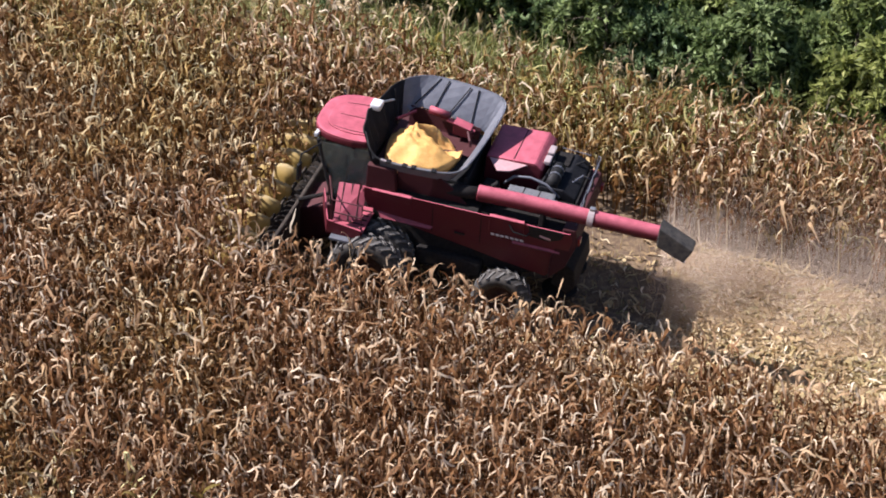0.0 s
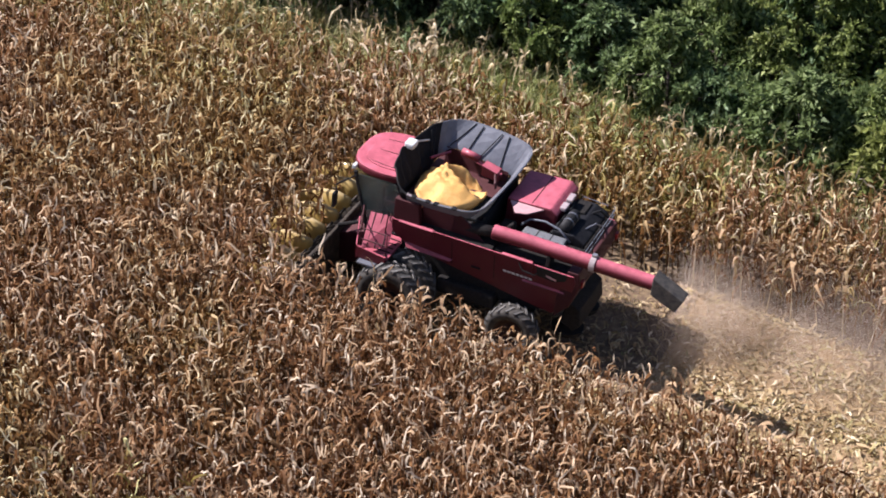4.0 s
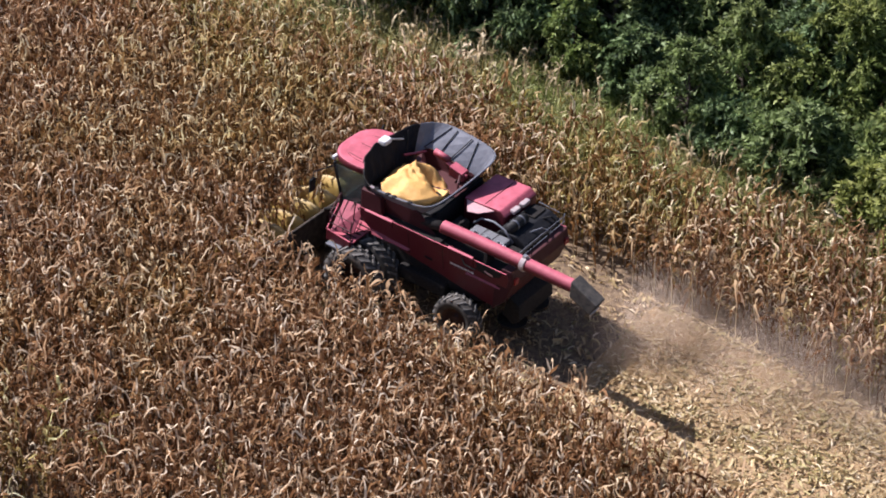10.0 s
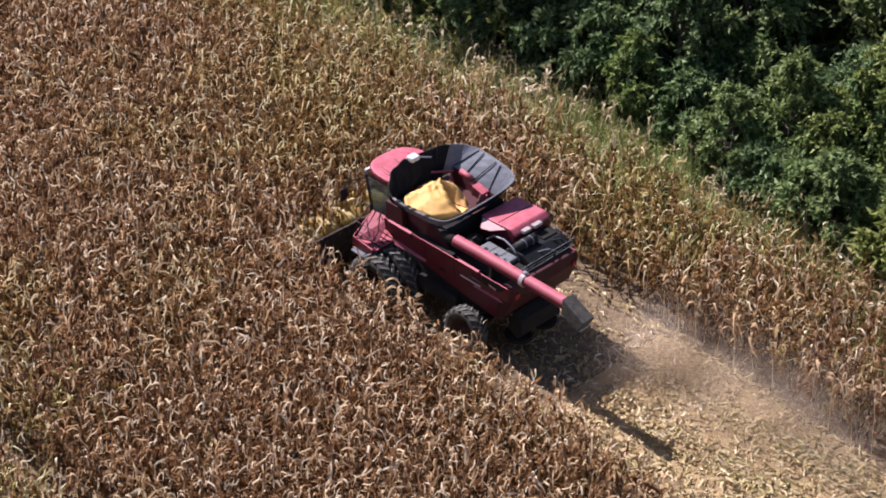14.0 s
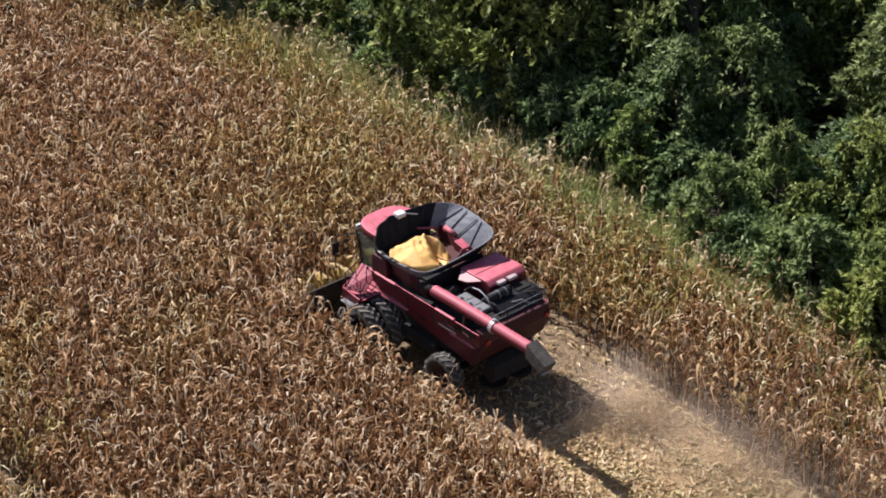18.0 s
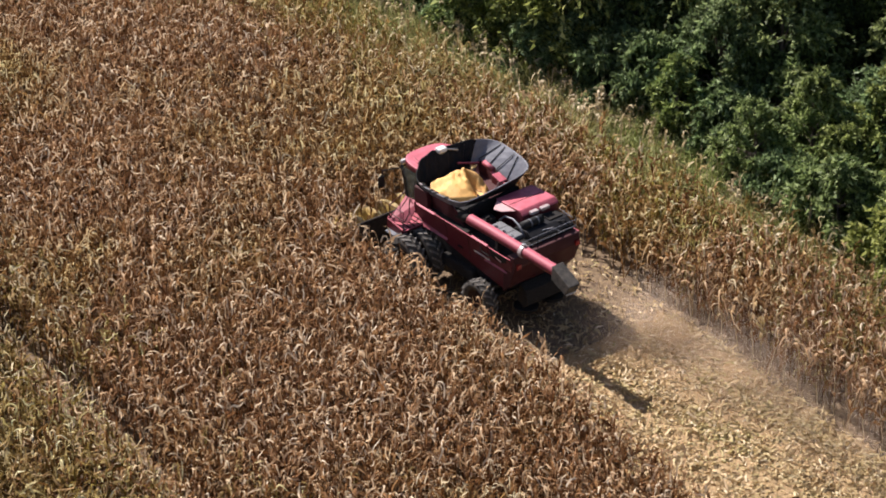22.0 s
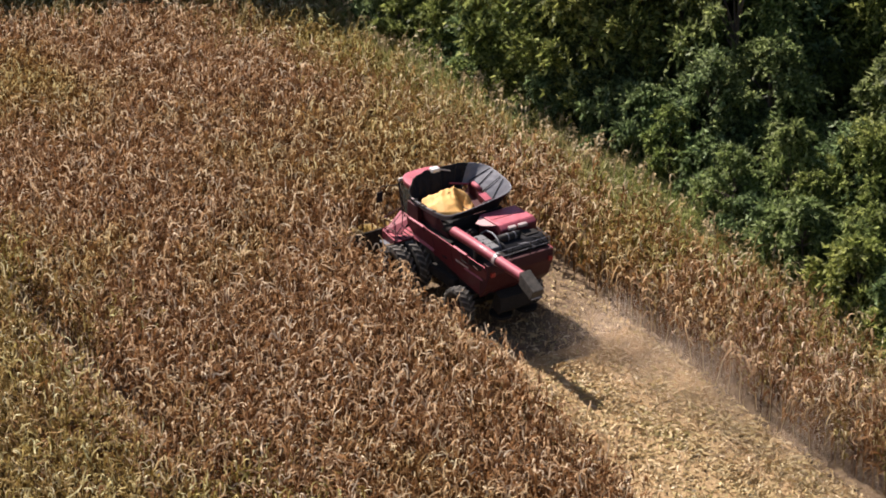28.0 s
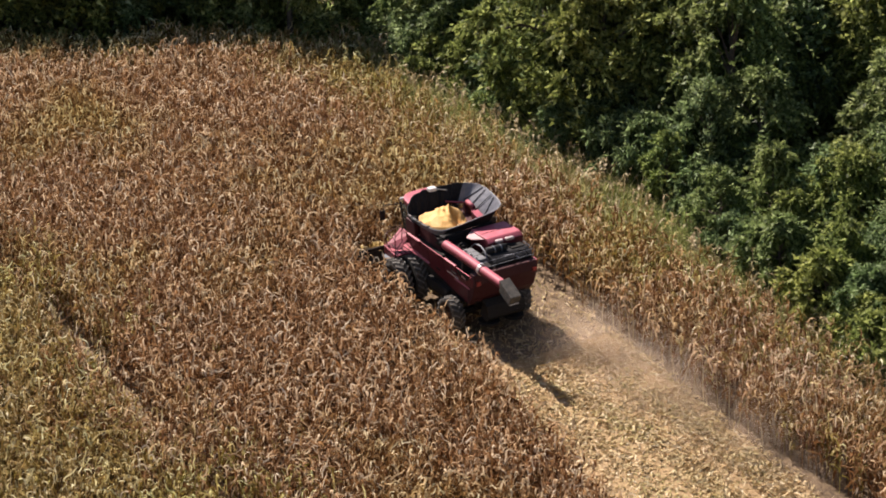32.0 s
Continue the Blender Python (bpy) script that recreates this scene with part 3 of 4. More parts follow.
# grassy verge between maize and thicket, along the far end and down the narrow track
vx, vy = rng.uniform(7.2, 10.9, 14000), rng.uniform(-28.0, 34.0, 14000)
vx = vx + np.interp(vy, [-28, -13, -8, 0, 8, 14, 30], [-1.2, -0.8, 0.1, 0.7, 1.2, 0.7, 0.7])
ends = np.column_stack((rng.uniform(-26.0, 11.0, 2600), rng.uniform(0.0, 3.5, 2600)))
ends[:, 1] += far_edge(ends[:, 0]) - 0.5
lane = np.column_stack((rng.uniform(-15.3, -14.3, 1300), rng.uniform(-27.0, 40.0, 1300)))
weeds = joined([blades(np.column_stack((vx, vy)), rng, 5, (0.4, 1.25), (0.03, 0.07), (0.8, 1.6), (0.4, 1.2)),
                blades(ends, rng, 5, (0.35, 1.1), (0.03, 0.07), (0.7, 1.5), (0.4, 1.2)),
                blades(lane, rng, 4, (0.2, 0.5), (0.03, 0.06), (0.5, 1.2), (0.4, 1.2))])
stuff("verge_weeds", weeds, WEED, "yellow-green grass and weeds on the field margin", "weeds")

# pale dead stalks that stand above the verge
dead = np.column_stack((rng.uniform(8.3, 10.3, 420), rng.uniform(-24.0, 28.0, 420)))
dead[:, 0] += np.interp(dead[:, 1], [-28, -13, -8, 0, 8, 14, 30], [-1.2, -0.8, 0.1, 0.7, 1.2, 0.7, 0.7])
base = np.column_stack((dead, ground(dead[:, 0], dead[:, 1]) - 0.03))
rise = rng.uniform(1.1, 2.0, len(dead))
lean = rng.normal(0, 0.28, (len(dead), 2))
crook = np.repeat(base + np.column_stack((lean * 0.6, 0.75 * rise)), 3, axis=0)
count_d = len(crook)
stuff("dry_verge_stalks", joined([stalks(base, lean, rise, rng.uniform(0.012, 0.02, len(dead))), strips(crook, rng.uniform(0, 2 * np.pi, count_d), rng.uniform(0.3, 0.7, count_d), rng.uniform(0.05, 0.10, count_d), rng.uniform(0.4, 1.4, count_d), rng.uniform(0.6, 2.0, count_d), rng, 5)]),
      HUSK, "pale dead stalks leaning along the grassy verge", "weeds")

# ------------------------------------------------------------ thicket


def kites(at, way, size, rng, slim=0.42):
    """Small pointed leaves at places, pointing along ways."""
    n = len(at)
    way = way / np.linalg.norm(way, axis=1)[:, None]
    side = np.cross(way, rng.normal(size=(n, 3)))
    side *= 0.5 * slim * (size / np.linalg.norm(side, axis=1))[:, None]
    verts = np.stack((at - side, at + side, at + size[:, None] * way), 1).reshape(-1, 3)
    return verts, np.arange(3 * n).reshape(-1, 3)


def crown_mesh(height, spread, low, clumps, leaves, size, rng):
    """A crown of leaf clumps round limb ends, ragged, with gaps between."""
    level = low + (height - low) * rng.random(clumps) ** 0.75
    girth = spread * np.sin(np.pi * np.clip(0.18 + 0.80 * (level - low) / (height - low), 0, 1)) ** 0.7
    turn = rng.uniform(0, 2 * np.pi, clumps)
    away = girth * np.sqrt(rng.uniform(0.15, 1.0, clumps))
    centre = np.column_stack((away * np.cos(turn), away * np.sin(turn), level))
    radius = rng.uniform(0.2, 1.0, clumps) ** 1.3 * spread * 0.40
    twigs = leaves // 12
    which = rng.integers(0, clumps, twigs)
    way = rng.normal(size=(twigs, 3)) + (0, 0, 0.35)
    way /= np.linalg.norm(way, axis=1)[:, None]
    long = radius[which] * rng.uniform(0.5, 1.3, twigs) * np.where(rng.random(twigs) < 0.15, 1.9, 1.0)
    step = np.tile(np.linspace(0.25, 1.0, 12), twigs)
    idx = np.repeat(np.arange(twigs), 12)
    at = centre[which][idx] + way[idx] * (long[idx] * step)[:, None] + rng.normal(0, 0.03, (twigs * 12, 3))
    at[:, 2] -= 0.45 * long[idx] * step**2
    at[:, 2] = np.maximum(at[:, 2], 0.05)
    point = way[idx] + rng.normal(0, 0.62, (twigs * 12, 3)) + np.outer(step, (0, 0, -0.6))
    return quads("crown", *kites(at, point, rng.uniform(0.6, 1.4, twigs * 12) * size, rng, 0.55), FOLIAGE), centre


def trunk_mesh(centre, height, girth):
    """A tapered stem with limbs that reach into the clumps."""
    bm = tube([(0, 0, -0.4), (0.04, 0.02, height * 0.3), (-0.05, 0.06, height * 0.6), (0.03, -0.02, height * 0.88)], [girth, girth * 0.8, girth * 0.5, girth * 0.15], 8)
    for c in centre[:: max(1, len(centre) // 9)]:
        root = height * (0.25 + 0.4 * min(1.0, c[2] / height))
        limb = tube([(0, 0, min(root, c[2])), (c[0] * 0.45, c[1] * 0.45, (root + c[2]) / 2 + 0.2), tuple(c)], [girth * 0.45, girth * 0.28, girth * 0.08], 5)
        me = bpy.data.meshes.new("limb")
        limb.to_mesh(me)
        limb.free()
        bm.from_mesh(me)
        bpy.data.meshes.remove(me)
    me = bpy.data.meshes.new("trunk")
    bm.to_mesh(me)
    bm.free()
    me.materials.append(BARK)
    return me


def grow(name, label, height, spread, low, clumps, leaves, size, girth):
    crown, centre = crown_mesh(height, spread, low, clumps, leaves, size, rng)
    root = tagged(new(name), label, "tree" if name == "tree" else "shrub", "thicket beside the field")
    for kind, me in (("trunk", trunk_mesh(centre, height, girth)), ("crown", crown)):
        ob = new(kind, me)
        ob.parent = root
    return root


shrubs = [grow("shrub", "dense dark-green shrub at the field edge", h, s, 0.1, 40, 9000, 0.20, 0.07) for h, s in ((2.8, 1.5), (3.6, 1.7), (2.3, 1.7))]
trees = [grow("tree", text, h, s, low, n, 19000, 0.225, 0.15) for text, h, s, low, n in (
    ("leafy green tree with feathery foliage", 5.2, 2.5, 0.4, 70), ("tall dark-green tree in the thicket", 7.0, 2.7, 0.8, 90), ("broad bright-green tree with ragged crown", 5.8, 3.2, 0.6, 90),
    ("yellowish-green tree with open crown", 7.8, 2.9, 1.2, 60))]
far_trees = [grow("tree", text, h, s, low, n, 5400, 0.40, 0.16) for text, h, s, low, n in (
    ("dark-green tree deep in the thicket", 7.4, 2.9, 0.9, 60), ("bright green tree deep in the thicket", 6.4, 3.2, 0.7, 60))]


def tree_line(y):
    return np.interp(y, [-28, -13, -8, 0, 8, 14, 30], [-1.6, -1.0, 0.3, 1.0, 1.5, 0.9, 0.8])


spots = []
for x, step, kinds, scale, start, stop in ((11.1, 1.9, shrubs, (0.8, 1.2), -27, 31), (12.9, 2.4, trees[:1] + shrubs, (0.7, 1.05), -27, 33), (15.6, 3.0, trees, (0.75, 1.0), -28, 36), (19.0, 3.8, trees, (0.85, 1.1), -26, 44),
                                           (23.6, 4.4, far_trees + trees[3:], (0.9, 1.15), -20, 52), (29.0, 5.0, far_trees, (0.9, 1.2), -12, 58), (35.5, 5.5, far_trees, (0.95, 1.25), -4, 62), (42.0, 6.0, far_trees, (1.0, 1.3), 2, 66)):
    for y in np.arange(start, stop, step):
        if x > 12 and x < 24 and rng.random() < 0.12:
            continue
        if 14 < x < 26 and 2.0 < y < 13.5:
            continue
        spots.append((x + tree_line(y) + rng.normal(0, 0.45), y + rng.uniform(-0.5, 0.5) * step, kinds[rng.integers(len(kinds))], rng.uniform(*scale)))
for back, step, kinds, scale in ((4.4, 2.5, trees[1:2], (1.2, 1.5)), (8.0, 3.4, trees, (1.0, 1.3)), (11.0, 4.2, far_trees, (0.85, 1.1)), (17.0, 5.0, far_trees, (0.9, 1.2))):
    for x in np.arange(-27, 9, step):
        spots.append((x + rng.normal(0, 0.5), far_edge(x) + back + rng.normal(0, 0.5), kinds[rng.integers(len(kinds))], rng.uniform(*scale)))
# a stand of tall trees, seen from their shaded side
for x, y, size in ((13.6, 13.2, 1.35), (13.9, 8.8, 1.25), (16.8, 11.2, 1.5), (16.9, 6.6, 1.3), (19.9, 8.8, 1.55), (20.2, 4.6, 1.4), (23.2, 10.8, 1.6), (23.4, 6.0, 1.55), (25.8, 3.4, 1.4)):
    spots.append((x, y, trees[1], size))
# low undergrowth that closes the floor between the stems
ux, uy = rng.uniform(10.5, 46.0, 30000), rng.uniform(-28.0, 66.0, 30000)
ux = ux + tree_line(uy)
rear = np.column_stack((rng.uniform(-28.0, 10.0, 6000), rng.uniform(2.5, 22.0, 6000)))
rear[:, 1] += far_edge(rear[:, 0])
low = np.concatenate((np.column_stack((ux, uy)), rear))
stuff("undergrowth", kites(np.column_stack((low, ground(low[:, 0], low[:, 1]) + rng.uniform(0.0, 0.7, len(low)))), rng.normal(size=(len(low), 3)), rng.uniform(0.3, 0.9, len(low)), rng, 0.6), FOLIAGE, "dark undergrowth on the floor of the thicket", "undergrowth")

used = set()
for x, y, kind, size in spots:
    m = Matrix.LocRotScale((x, y, ground(x, y) - 0.05), Euler((0, 0, rng.uniform(0, 6.28))), None)
    if kind.name in used:
        ob = copy_thing(kind, m)
    else:
        used.add(kind.name)
        ob = kind
        ob.matrix_basis = m
    ob.scale = (size, size, size * float(rng.uniform(0.9, 1.12)))

# ------------------------------------------------------------ combine harvester
MACHINE = TILT.to_4x4()


def thing(name, label, category, m=MACHINE):
    ob = tagged(new(name), label, category)
    ob.matrix_basis = m
    return ob


combine = thing("combine_harvester", "dusty red combine harvester working uphill through dry maize", "harvester")

# hull: inner body between the side panels, rear end, underside
part("inner_body", prism([(0.35, 1.2), (0.35, 2.6), (-3.9, 2.6), (-4.15, 1.5), (-3.2, 1.15)], "x", -1.12, 1.12, 0.03), CHASSIS, combine, "dark inner body of the thresher")
PANEL = [(0.50, 2.80), (0.50, 2.40), (0.12, 2.10), (-0.38, 1.98), (-1.15, 1.84), (-2.15, 1.66), (-2.95, 1.50), (-3.90, 1.36), (-4.30, 1.80), (-4.46, 2.60), (-4.40, 2.80)]


def leaning(bm):
    """Draws the lower part of a flank inwards."""
    for v in bm.verts:
        v.co.x *= 1 - 0.13 * max(0.0, 2.80 - v.co.z)
    return bm


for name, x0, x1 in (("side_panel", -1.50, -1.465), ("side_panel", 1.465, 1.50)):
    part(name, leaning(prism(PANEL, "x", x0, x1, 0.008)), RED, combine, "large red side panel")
# rear face takes the red darkened for its own shadow
part("rear_panel", prism([(-4.0, 1.40), (-4.36, 1.82), (-4.58, 2.50), (-4.50, 2.86), (-4.2, 2.86), (-4.0, 2.0)], "x", -1.40, 1.40, 0.04), DARK_SHADED_RED, combine, "red rear panel")
part("rear_hood", prism([(-4.0, 0.95), (-4.2, 1.6), (-4.52, 1.42), (-4.60, 0.95), (-4.4, 0.75)], "x", -0.85, 0.85, 0.04), CHASSIS, combine, "black straw hood at the rear")
for x in (-0.55, 0.55):
    part("spreader_disc", lathe([(-0.06, 0.02), (-0.06, 0.42), (0.06, 0.40), (0.06, 0.02)], 20), CHASSIS, combine, "straw spreader disc").matrix_basis = pose(x, -4.2, 0.62, 0, 90, 0)

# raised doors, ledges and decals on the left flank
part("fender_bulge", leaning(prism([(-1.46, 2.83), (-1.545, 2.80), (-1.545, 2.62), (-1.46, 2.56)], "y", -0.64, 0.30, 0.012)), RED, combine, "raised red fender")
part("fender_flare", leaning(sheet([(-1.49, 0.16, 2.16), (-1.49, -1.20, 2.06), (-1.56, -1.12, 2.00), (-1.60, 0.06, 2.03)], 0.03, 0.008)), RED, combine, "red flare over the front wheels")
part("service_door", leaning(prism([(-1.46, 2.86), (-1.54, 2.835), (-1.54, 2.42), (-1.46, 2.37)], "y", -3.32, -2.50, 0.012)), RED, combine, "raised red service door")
part("lower_ledge", leaning(prism([(-1.46, 2.26), (-1.56, 2.17), (-1.46, 2.08)], "y", -4.20, -3.08, 0.012)), RED, combine, "red ledge along the panel")
part("hatch_latch", leaning(sheet([(-1.515, -3.70, 2.60), (-1.515, -3.96, 2.55), (-1.515, -3.96, 2.49), (-1.515, -3.70, 2.54)], 0.012)), PINK, combine)
for k in range(7):
    y = -2.56 - 0.115 * k
    part("decal", leaning(sheet([(-1.512, y, 2.325), (-1.512, y - 0.085, 2.315), (-1.512, y - 0.085, 2.255), (-1.512, y, 2.265)], 0.006)), WHITE, combine, "worn pale decal bar")
# a solid dark block gives the shade inside the open hatch
part("access_opening", leaning(prism([(-3.42, 2.79), (-3.46, 2.48), (-3.90, 2.44), (-4.20, 2.58), (-4.26, 2.79)], "x", -1.515, -1.45, 0.01)), CHASSIS, combine, "dark plate for the shade inside an open service hatch")
for y in (-1.15, -2.3):
    part("panel_seam", leaning(prism([(y, 2.66), (y, 1.92), (y - 0.018, 1.92), (y - 0.018, 2.66)], "x", -1.506, -1.49, 0.0)), CHASSIS, combine, "narrow gap between panels")
part("panel_handle", leaning(box(-1.55, -1.50, -1.95, -1.70, 2.05, 2.10, 0.01)), BLACK, combine)

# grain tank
part("tank_front_box", box(-1.42, 1.50, 0.24, 0.46, 2.78, 3.20, 0.03), DARK_SHADED_RED, combine, "red front wall of the grain tank")
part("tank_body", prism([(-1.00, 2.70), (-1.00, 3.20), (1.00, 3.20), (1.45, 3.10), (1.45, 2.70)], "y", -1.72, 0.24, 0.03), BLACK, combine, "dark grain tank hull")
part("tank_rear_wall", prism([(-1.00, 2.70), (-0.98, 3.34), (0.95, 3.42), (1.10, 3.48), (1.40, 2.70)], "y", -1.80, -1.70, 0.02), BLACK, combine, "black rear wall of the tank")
part("tank_front_corner", prism([(0.48, 2.80), (0.48, 3.40), (-0.18, 3.40), (-0.26, 2.80)], "x", -1.48, -1.30, 0.03), DARK_SHADED_RED, combine, "front corner of the tank in red darkened for shade")
part("tank_side_wall", prism([(-0.20, 2.80), (-0.20, 3.46), (-1.20, 3.36), (-1.45, 3.20), (-1.90, 2.80)], "x", -1.26, -1.21, 0.012), DARK_SHADED_RED, combine, "red side cover of the grain tank, painted dark for shade")
part("tank_ledge", box(-1.47, -1.02, -2.2, -0.1, 2.70, 2.80, 0.015), CHASSIS, combine, "dark ledge under the unloading tube")
RIM_PTS = [(-1.50, 0.18, 3.62), (-1.34, -1.22, 3.54), (-0.86, -1.72, 3.58), (1.05, -2.04, 4.04), (1.45, -1.76, 4.24), (1.62, -0.25, 4.28), (1.15, 0.46, 4.26), (-0.35, 0.82, 4.18), (-1.10, 0.70, 4.00)]
FOOT_PTS = [(-1.36, 0.22, 3.34), (-1.26, -1.15, 3.30), (-0.95, -1.48, 3.28), (0.85, -1.68, 3.40), (1.05, -1.50, 3.48), (1.08, -0.05, 3.70), (0.80, 0.34, 3.45), (-0.40, 0.46, 3.38), (-1.18, 0.44, 3.40)]


def rounded(points, i, t):
    """A closed smooth line through the points."""
    a, b, c, d = (Vector(points[(i + k) % len(points)]) for k in (-1, 0, 1, 2))
    m, n = (c - a) * 0.5, (d - b) * 0.5
    return (2 * t**3 - 3 * t**2 + 1) * b + (t**3 - 2 * t**2 + t) * m * 0.8 + (3 * t**2 - 2 * t**3) * c + (t**3 - t**2) * n * 0.8


def rim_at(i, t):
    """The upper edge; between its hoops the tarpaulin sags."""
    r = rounded(RIM_PTS, i, t)
    if i >= 6:
        r.z += 0.02 * math.sin(math.pi * t) + 0.016 * math.sin(11 * t + i)
        r.y += 0.025 * math.sin(7 * t + 2 * i)
    return r


def flap(i, steps=4, thick=0.022, inset=0.0):
    bm = bmesh.new()
    rows = []
    for k in range(steps + 1):
        f, r = rounded(FOOT_PTS, i, k / steps), rim_at(i, k / steps)
        inward = Vector((0.05 - r.x, -0.5 - r.y, 0)).normalized() * thick
        fold = Vector((0, 0, 0)) if i < 6 else inward * (2.6 * math.sin(13 * k / steps + 1.7 * i) + 1.2 * math.sin(29 * k / steps))
        line = [f, f.lerp(r, 0.33) + fold, f.lerp(r, 0.70) + 0.6 * fold, r]
        line = [p + inward * (inset / thick) for p in line]
        rows.append([bm.verts.new(p) for p in line + [p + inward for p in line[::-1]]])
    for a, b in zip(rows, rows[1:]):
        for k in range(8):
            bm.faces.new((a[k], a[(k + 1) % 8], b[(k + 1) % 8], b[k]))
    bm.faces.new(rows[0])
    bm.faces.new(rows[-1][::-1])
    bmesh.ops.recalc_face_normals(bm, faces=bm.faces)
    return bm


KINDS = ["left_flap", "rear_corner", "rear_flap", "rear_corner", "right_flap", "front_corner", "front_cover", "front_cover", "front_corner"]
flaps = []
for i, kind in enumerate(KINDS):
    j = (i + 1) % 9
    # rear flaps 2 and 3 turn black for their shaded outer side
    mat = STEEL if i in (0, 1, 4, 5) else FABRIC
    flaps.append(part(kind, flap(i, 4 if i < 6 else 14), mat, combine, "grey steel tank extension flap" if mat is STEEL else "black tank extension, front tarpaulin and shaded rear flap"))
    part("rim_tube", tube([rim_at(i, k / 8) for k in range(9)], 0.026 if i < 2 else 0.022, 8), SILVER if i < 2 else STEEL if i < 6 else BLACK, flaps[-1])
# added grey sheets give the rear flaps their lit inner side
for i in (2, 3):
    part("flap_liner", flap(i, 4, 0.010, 0.026), STEEL, flaps[i], "grey steel inner face of the rear flap, added for its lit side")
for top, low in ((0.06, -0.12), (0.20, 0.20), (0.56, 0.44), (0.70, 0.86)):
    a = Vector(RIM_PTS[5]).lerp(Vector(RIM_PTS[4]), top)
    b = Vector(FOOT_PTS[5]).lerp(Vector(FOOT_PTS[4]), low)
    part("rib", tube([a + Vector((-0.026, 0, 0.0)), b + Vector((-0.03, 0, 0.01))], 0.015, 6), BLACK, flaps[4], "black stiffening rib")
for k in (0.3, 0.7):
    a, b = Vector(RIM_PTS[6]).lerp(Vector(RIM_PTS[7]), k), Vector(FOOT_PTS[6]).lerp(Vector(FOOT_PTS[7]), k)
    part("rib", tube([a + Vector((0, -0.03, 0)), b + Vector((0, -0.03, 0))], 0.02, 6), BLACK, flaps[6])
# tank inside: right wall, filling auger and its bracket
part("tank_inner_wall", sheet([(1.06, 0.2, 3.70), (1.03, -1.55, 3.50), (0.90, -1.55, 3.1), (0.93, 0.2, 3.1)], 0.03), DARK_SHADED_RED, combine)
part("tank_floor", box(0.10, 0.98, -1.62, 0.20, 3.205, 3.235, 0.01), DARK_SHADED_RED, combine, "dark red floor of the grain tank")
part("tank_bracket", prism([(-0.95, 3.40), (-0.95, 3.70), (-1.38, 3.60), (-1.42, 3.36)], "x", 0.66, 0.98, 0.02), RED, combine, "red bracket on the tank wall")
part("bracket_strut", tube([(0.72, -1.30, 3.56), (0.40, -1.45, 3.46), (0.36, -1.48, 3.34)], 0.035, 8), DARK_SHADED_RED, combine)
for k0, k1 in ((0.02, 0.16), (0.20, 0.52), (0.56, 0.90)):
    a, b = rim_at(0, k0), rim_at(0, k1)
    part("rim_plate", sheet([a + Vector((-0.045, 0, 0.03)), b + Vector((-0.045, 0, 0.03)), b + Vector((0.055, 0, 0.012)), a + Vector((0.055, 0, 0.012))], 0.012), SILVER if k0 > 0.1 else LAMP_DULL, combine, "worn pale plate on the tank rim")
for k in (0.18, 0.42, 0.54, 0.84):
    at = rim_at(0, k)
    part("rim_clip", box(at.x - 0.05, at.x + 0.09, at.y - 0.07, at.y + 0.05, at.z + 0.005, at.z + 0.045, 0.01), BLACK, combine, "black clip on the tank rim")
for x in (-0.62, 0.02, 0.62):
    part("roof_groove", tube([(x, 0.72, 3.667), (x * 1.02, 1.20, 3.668), (x * 0.92, 1.62, 3.66)], 0.012, 5), DARK_SHADED_RED, combine, "groove pressed into the cab roof")
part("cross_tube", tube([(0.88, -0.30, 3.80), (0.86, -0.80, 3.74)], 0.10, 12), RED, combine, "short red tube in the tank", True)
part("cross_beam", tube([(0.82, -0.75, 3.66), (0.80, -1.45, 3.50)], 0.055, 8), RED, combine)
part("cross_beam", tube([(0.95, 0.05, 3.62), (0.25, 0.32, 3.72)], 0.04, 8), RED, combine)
part("bubble_auger", tube([(-0.05, 0.20, 3.2), (-0.05, -0.12, 3.62)], 0.09, 12), DARK_SHADED_RED, combine, "grain filling auger", True)
receiver = part("receiver_box", box(-0.30, 0.04, 0.60, 0.86, 4.12, 4.28, 0.05), PALE, combine, "white satellite receiver box")
part("receiver_arm", tube([(0.02, 0.70, 4.19), (0.38, 0.46, 4.14)], 0.025, 8), BRIGHT, receiver)

# unloading tube along the flank
auger = part("unloading_tube", tube([(-1.215, -2.12, 3.17), (-1.215, -2.16, 3.17), (-1.22, -3.0, 3.20), (-1.225, -4.6, 3.20), (-1.23, -6.36, 3.20), (-1.23, -6.40, 3.20)], 0.19, 22), RED, combine, "long red unloading tube folded back", True)
part("clamp_band", tube([(-1.23, -4.70, 3.20), (-1.23, -4.84, 3.20)], 0.215, 22), LAMP_DULL, auger, "dusty pale clamp band")
part("band_bolt", box(-1.29, -1.17, -4.83, -4.71, 3.40, 3.47, 0.01), BRIGHT, auger)
part("tube_flange", tube([(-1.23, -6.34, 3.20), (-1.23, -6.42, 3.20)], 0.205, 22), BLACK, auger)
spout = part("spout", prism([(-6.34, 3.48), (-6.34, 2.99), (-7.00, 2.72), (-7.18, 3.08)], "x", -1.46, -1.00, 0.03), RUBBER, auger, "black rubber spout")
part("spout_lip", tube([(-1.42, -7.02, 2.73), (-1.04, -7.02, 2.73)], 0.024, 8), BRIGHT, spout)
# bend painted dark for the shadow at the tube's start
part("tube_elbow", tube([(-1.05, -0.60, 2.66), (-1.08, -0.95, 2.86), (-1.12, -1.5, 3.02), (-1.20, -2.14, 3.15)], 0.150, 16), CHASSIS, auger, "lower bend of the tube, darkened for the shadow it lies in", True)
